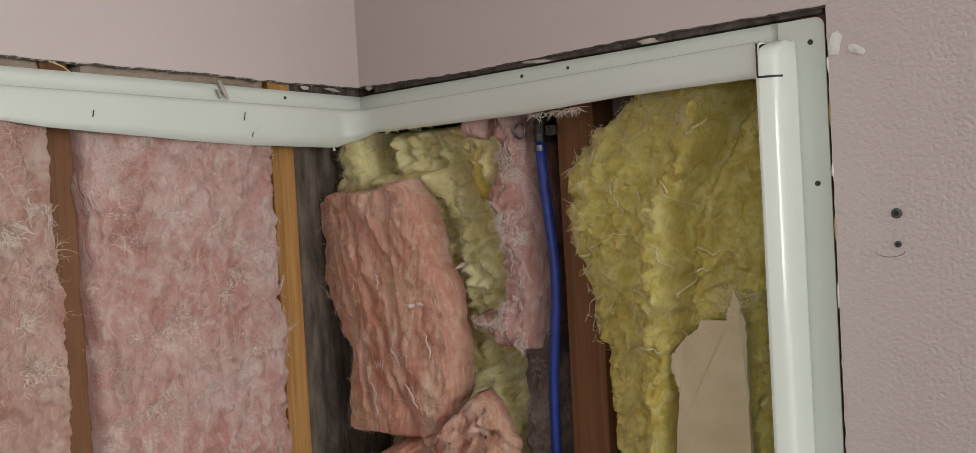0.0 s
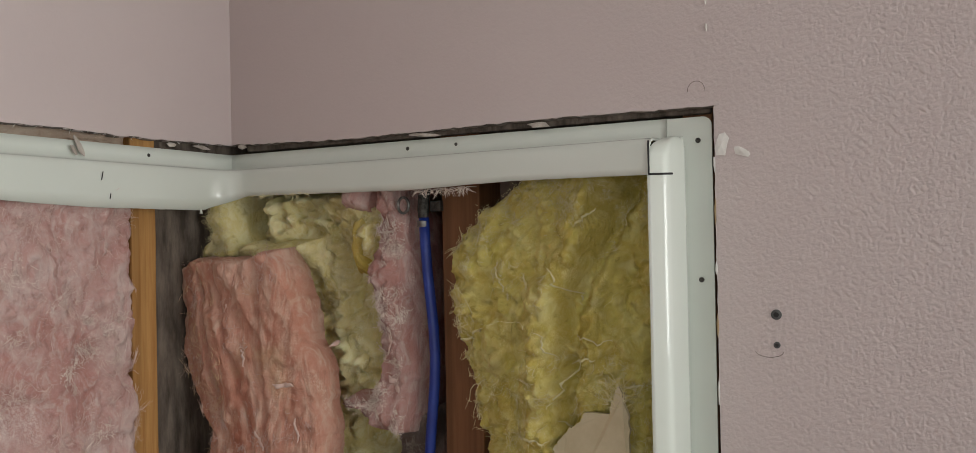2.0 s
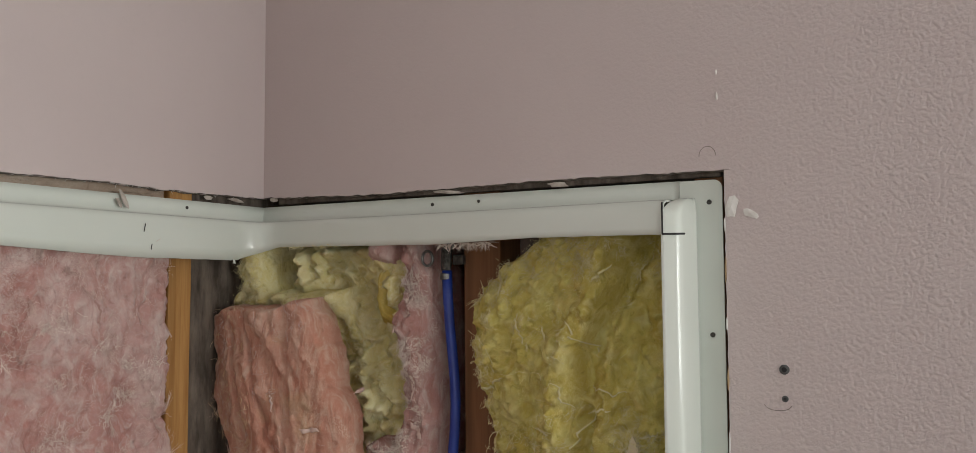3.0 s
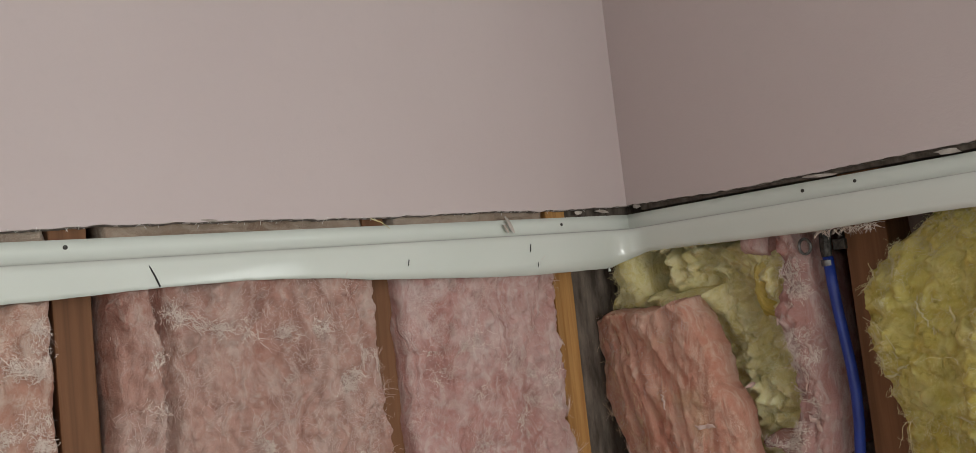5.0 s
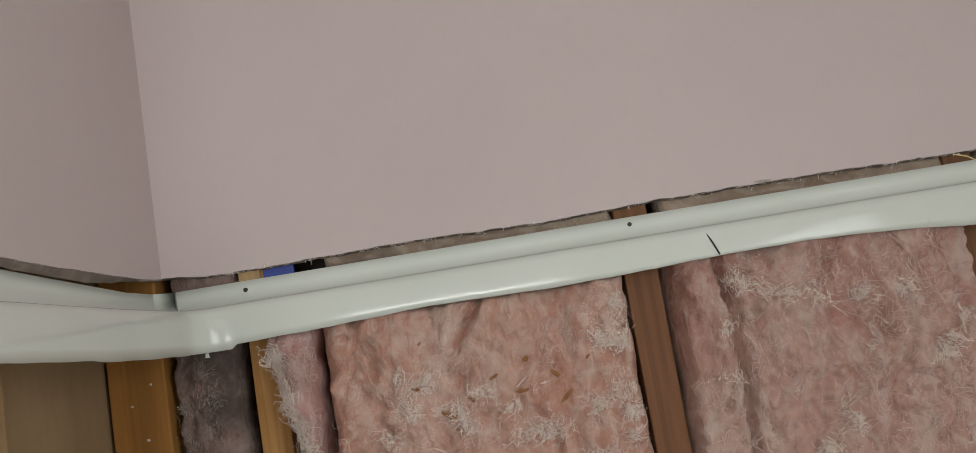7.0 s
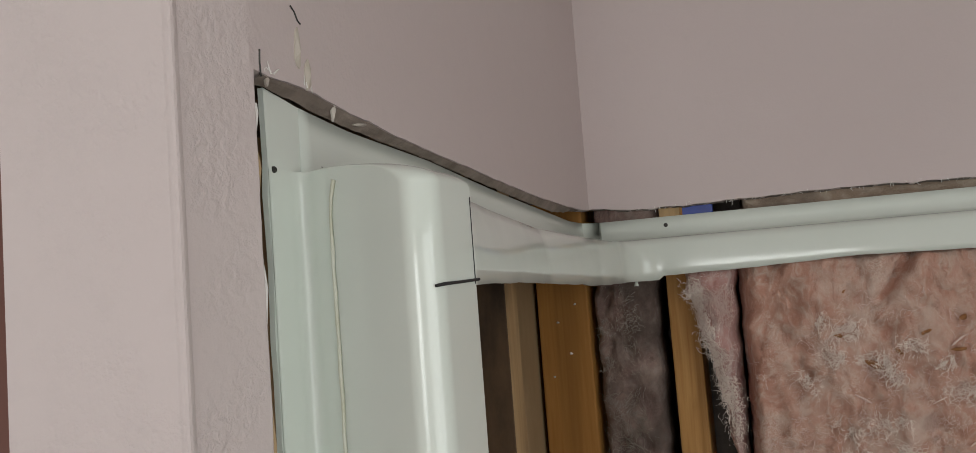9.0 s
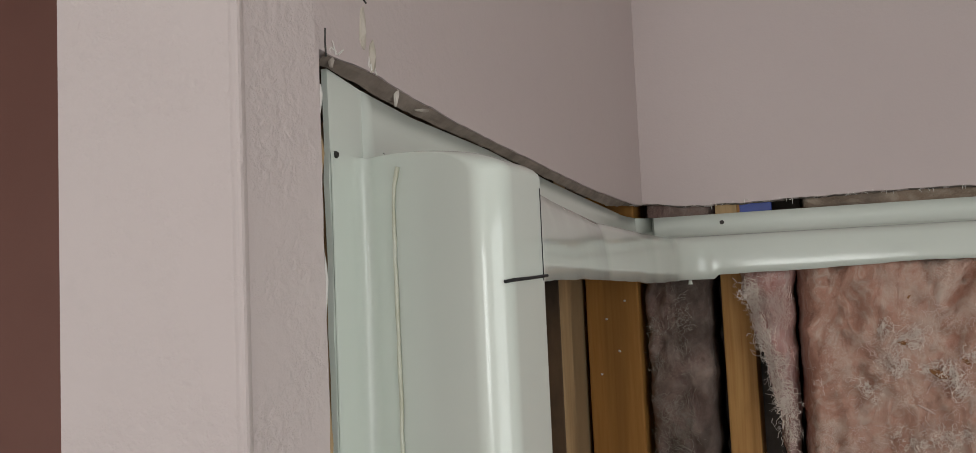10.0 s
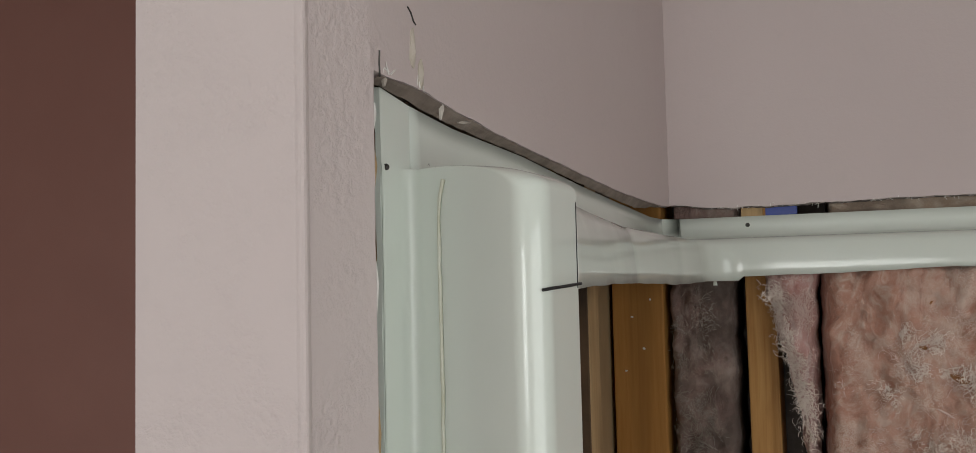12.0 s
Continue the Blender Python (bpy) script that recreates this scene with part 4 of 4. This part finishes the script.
# ---- pipe, fittings and scraps in the east wall ----
pipe = thing("water_pipe", "blue plastic water pipe running up beside stud", "pipe")
run = [(1.532, -0.374 - 0.016 * math.exp(-((z - 1.68) / 0.12) ** 2) + 0.010 * max(0, 1.5 - z) * 0.5, z) for z in np.linspace(0.3, 1.884, 40)]
mk("tube", *tube(run, 0.0079, 14), BLUE, pipe, smooth=True)
mk("crimp_ring", *tube([(1.532, -0.3735, z) for z in (1.870, 1.871, 1.879, 1.880)], [0.0085, 0.0094, 0.0094, 0.0085], 14), STEEL, pipe, "dull steel ring")
mk("fitting", *tube([(1.532, -0.3735, 1.884), (1.533, -0.373, 1.895), (1.536, -0.372, 1.915), (1.548, -0.371, 1.925)], [0.0075, 0.0088, 0.0088, 0.007], 12), RUST, pipe, "dark metal elbow")
ring_pts = [(1.515, -0.350 + 0.0095 * math.cos(t), 1.903 + 0.0115 * math.sin(t)) for t in np.linspace(0, math.tau, 25)]
mk("strap_ring", *tube(ring_pts, 0.0022, 8, False), STEEL, pipe, "grey strap ring")
mk("bracket", *box(1.535, 1.5445, -0.402, -0.383, 1.893, 1.909, 0.002), RUST, pipe, "rusty ear of the fitting")


def torn_board():
    rng = random.Random(5)
    edge = [(0.668, 1.10), (0.668, 1.50), (0.667, 1.60), (0.663, 1.650), (0.655, 1.664), (0.648, 1.650), (0.640, 1.628), (0.624, 1.610), (0.600, 1.588), (0.592, 1.572), (0.590, 1.556), (0.598, 1.540), (0.600, 1.520), (0.592, 1.44), (0.585, 1.30), (0.59, 1.10)]
    out = []
    for (u0, z0), (u1, z1) in zip(edge, edge[1:]):
        for k in range(6):
            t = k / 6
            out.append((u0 + (u1 - u0) * t + rng.gauss(0, 0.0013), z0 + (z1 - z0) * t + rng.gauss(0, 0.0013)))
    n = len(out)
    V = [(1.488 + 0.004 * nz(u, z, 0, 20, 3), -(u + (0.034 if u > 0.64 else 0.006)), z) for u, z in out] + [(1.496, -(u + (0.034 if u > 0.64 else 0.006)), z) for u, z in out]
    return V, [list(range(n)), list(range(n, 2 * n))[::-1]] + [[i, (i + 1) % n, n + (i + 1) % n, n + i] for i in range(n)]


tagged(mk("torn_board", *torn_board(), CREAM), "cream coloured torn fibreglass scrap hanging down", "scrap")


def bristles(base, n, spread, length, seed, down=True):
    rnd = random.Random(seed)
    V, F = [], []
    for _ in range(n):
        p = Vector(base) + Vector((rnd.uniform(-spread[0], spread[0]), rnd.uniform(-spread[1], spread[1]), rnd.uniform(-spread[2], spread[2])))
        d = Vector((rnd.gauss(0, 0.5), rnd.gauss(0, 0.9), -abs(rnd.gauss(0.6, 0.4)) if down else rnd.gauss(0.6, 0.5))).normalized()
        L = rnd.uniform(*length)
        v, f = tube([p, p + d * L * 0.5 + Vector((0, rnd.gauss(0, 0.001), rnd.gauss(0, 0.001))), p + d * L], [0.0005, 0.0004, 0.0002], 4)
        k = len(V)
        V += v
        F += [[i + k for i in q] for q in f]
    return V, F


tagged(mk("frayed_glass_fibres", *bristles((1.492, -0.43, 1.9235), 120, (0.006, 0.045, 0.002), (0.006, 0.016), 3), PALEFIB), "frayed pale glass fibres under the cut rim", "fibres", kind="stuff")
tagged(mk("frayed_glass_fibres", *bristles((1.490, -0.685, 1.652), 110, (0.003, 0.014, 0.016), (0.008, 0.02), 4, False), YELFIB), "frayed straw fibres on torn scrap", "fibres", kind="stuff")


# ---- gap above the rim ----
tagged(mk("blue_tape", *box(0.117, 0.157, 0.014, 0.020, 1.985, 2.03, 0.002), BLUE), "blue plastic strip showing in the gap", "strip")
tagged(mk("shim", *box(0.089, 0.1155, 0.010, 0.016, 1.985, 2.03, 0.002), PALEWOOD), "pale wooden shim showing in the gap", "shim")
tagged(mk("blocking", *box(1.535, 1.60, -0.80, -0.02, 2.004, 2.09, 0.003), DARKBOARD), "dark dirty blocking above the east rim", "blocking")
tagged(mk("blocking", *box(-0.088, -0.02, -0.755, -0.01, 2.031, 2.09, 0.003), DARKBOARD), "old dark wooden blocking above the wing rim", "blocking")
rs = random.Random(8)


def scrap(p, size, turn, mat, label, category, seed, group=""):
    """A small torn, curled flake."""
    rnd = random.Random(seed)
    n = 9
    out = []
    for k in range(n):
        t = k / n * math.tau
        out.append(Vector((math.cos(t) * size[0] * rnd.uniform(0.6, 1.1), 0, math.sin(t) * size[1] * rnd.uniform(0.6, 1.1))))
    V = []
    m = turn
    for dy in (-0.0006, 0.0006):
        V.append(m @ Vector((0, dy - 0.0015, 0)) + Vector(p))
        V += [m @ (v + Vector((0, dy + 0.10 * v.x * v.x / max(size), 0))) + Vector(p) for v in out]
    F = []
    for k in range(n):
        a, b_ = 1 + k, 1 + (k + 1) % n
        F += [[0, a, b_], [n + 1, n + 1 + b_, n + 1 + a], [a, n + 1 + a, n + 1 + b_, b_]]
    return tagged(mk(category.replace(" ", "_"), V, F, mat), label, category, group)


R = lambda x, y, z: Euler((radians(x), radians(y), radians(z))).to_matrix()
EAST, NORTH, WING = R(0, 0, -90), R(0, 0, 0), R(0, 0, 90)
for p, s, rot in (((1.5185, -0.817, 1.962), (0.010, 0.020), 10), ((1.5185, -0.841, 1.952), (0.012, 0.006), 25)):
    scrap(p, s, EAST @ R(0, rot, 0), PAPER, "white torn paper where paint peeled off", "torn paper", int(p[1] * -1000))
for p, s, rot in (((1.235, 0.0, 1.992), (0.004, 0.017), -30), ((1.228, 0.001, 1.985), (0.004, 0.012), -30), ((1.40, 0.006, 2.007), (0.012, 0.004), 4), ((1.46, 0.006, 2.008), (0.022, 0.0035), 6), ((0.74, 0.0, 2.016), (0.016, 0.002), 3)):
    scrap(p, s, NORTH @ R(0, rot, 0), OLDPAPER, "loose torn drywall paper above the rim", "torn paper", int(p[0] * 1000))
for y, z, s, rot in ((-0.57, 2.006, (0.020, 0.0045), 3), (-0.38, 2.006, (0.03, 0.003), 4), (-0.02, 2.012, (0.010, 0.005), 10)):
    scrap((1.523, y, z), s, EAST @ R(0, rot, 0), OLDPAPER, "loose torn drywall paper above the rim", "torn paper", int(-y * 1000))
for y, z, s, rot in ((-0.690, 2.027, (0.0015, 0.006), 8), (-0.755, 2.030, (0.0012, 0.004), -10), (-0.655, 2.025, (0.010, 0.0014), -8)):
    scrap((-0.002, y, z), s, WING @ R(0, rot, 0), OLDPAPER, "loose torn drywall paper above the rim", "torn paper", int(-y * 900))
tagged(mk("straw", *tube([(0.975, -0.001, 2.010), (0.99, -0.004, 2.004), (1.003, -0.006, 1.994)], [0.0009, 0.0008, 0.0005], 6), YELFIB), "thin straw coloured splinter over the rim", "splinter")

# wall anchors
for z, r in ((1.756, 0.0062), (1.720, 0.0040)):
    a = thing("wall_anchor", "dark screw hole with grey plastic anchor", "wall anchor", "anchors")
    mk("collar", *tube([(1.5205, -0.877, z), (1.5185, -0.877, z), (1.5180, -0.877, z)], [r, r, r * 0.8], 16), ANCHOR, a)
    # black disc stands for the shade inside the hole
    mk("hole", *tube([(1.5182, -0.877, z), (1.5176, -0.877, z)], [r * 0.5, r * 0.5], 12), INK_DARK, a)

# wood chips on the batt
for k, (u, z, s) in enumerate(((0.431, 1.850, 0.011), (0.462, 1.826, 0.010), (0.309, 1.885, 0.005), (0.335, 1.80, 0.014), (0.47, 1.80, 0.012), (0.39, 1.835, 0.008), (0.36, 1.815, 0.009), (0.50, 1.84, 0.006), (0.30, 1.835, 0.007), (0.42, 1.815, 0.009))):
    scrap((u - 0.012, front(w3, u - 0.012, z + 0.004).y - 0.0018, z + 0.004), (s, s * 0.32), R(0, rs.uniform(-50, 50), 0), CHIP, "small brown curled wood chip on insulation", "wood chip", 200 + k, "wood chips")

# small marks on the drywall
for z, h in ((2.140, 0.004), (2.107, 0.006)):
    scrap((1.5188, -0.801, z), (0.0015, h), EAST, PAPER, "tiny white chip in the wall paint", "paint chip", int(z * 1000))
for pts in (((-0.7325, 2.073), (-0.729, 2.071), (-0.726, 2.067), (-0.7235, 2.066)), ((-0.7625, 2.030), (-0.763, 2.037), (-0.7625, 2.043))):
    tagged(mk("paint_crack", *tube([(0.0002, y, z) for y, z in pts], 0.0005, 6), RUST), "thin dark crack in the wing wall paint", "crack")
tagged(mk("pencil_mark", *tube([(1.5198, -0.787 - 0.011 * math.cos(t), 2.030 + 0.013 * math.sin(t)) for t in np.linspace(0, math.pi, 14)], 0.0004, 6, False), GYPSUM), "faint arc scratched in the wall paint", "mark")
tagged(mk("pencil_mark", *tube([(1.5198, -0.868 - 0.016 * math.cos(t), 1.712 - 0.007 * math.sin(t)) for t in np.linspace(0, math.pi, 14)], 0.0004, 6, False), GYPSUM), "faint arc scratched in the wall paint", "mark")
for k, (y, z) in enumerate(((-0.020, 1.895), (-0.045, 1.872), (-0.030, 1.83), (-0.055, 1.80))):
    scrap((y - 0.012, 0.0112, z), (0.0022, 0.0016), NORTH, PAPER, "speck of plaster on corner stud", "plaster speck", 700 + k, "plaster specks")
# torn drywall along the wing opening
for k, (z, h) in enumerate(((2.012, 0.008), (1.986, 0.010), (1.93, 0.016), (1.86, 0.02), (1.80, 0.012), (1.72, 0.018))):
    scrap((-0.002, -0.7660, z), (0.0018 + 0.0006 * (k % 2), h), WING, KRAFT if k % 2 else PAPER, "torn paper edge beside the surround", "torn paper", 720 + k)
for k, (z, h) in enumerate(((1.94, 0.012), (1.88, 0.018), (1.81, 0.010), (1.74, 0.016), (1.66, 0.02))):
    scrap((1.5205, -0.8075, z), (0.0016, h), EAST, KRAFT if k % 2 else PAPER, "torn paper edge beside the surround", "torn paper", 740 + k)
# loose bristles at the wing cut
tagged(mk("frayed_paper_fibres", *bristles((0.0, -0.74, 2.033), 12, (0.001, 0.03, 0.002), (0.003, 0.009), 6, False), PAPER), "frayed drywall paper fibres along the cut", "fibres", kind="stuff")
tagged(mk("frayed_paper_fibres", *bristles((0.35, 0.0, 2.013), 60, (0.30, 0.001, 0.002), (0.002, 0.007), 7, True), PAPER), "frayed drywall paper fibres along the cut", "fibres", kind="stuff")
tagged(mk("frayed_paper_fibres", *bristles((1.05, 0.0, 2.012), 60, (0.40, 0.001, 0.002), (0.002, 0.007), 8, True), PAPER), "frayed drywall paper fibres along the cut", "fibres", kind="stuff")
tagged(mk("frayed_glass_fibres", *bristles((1.462, -0.16, 1.925), 40, (0.01, 0.05, 0.002), (0.004, 0.010), 9), YELFIB), "frayed straw fibres under the cut rim", "fibres", kind="stuff")

# old glue smear above the wing cut
SMEAR = simple("yellow_green_glue_smear", (0.50, 0.455, 0.37), (0.55, 0.485, 0.435), 60, 0.7)
scrap((0.0002, -0.728, 2.050), (0.004, 0.013), WING, SMEAR, "thin yellow green glue smear on the wall", "glue smear", 811)
scrap((0.0002, -0.719, 2.040), (0.004, 0.009), WING, SMEAR, "thin yellow green glue smear on the wall", "glue smear", 812)
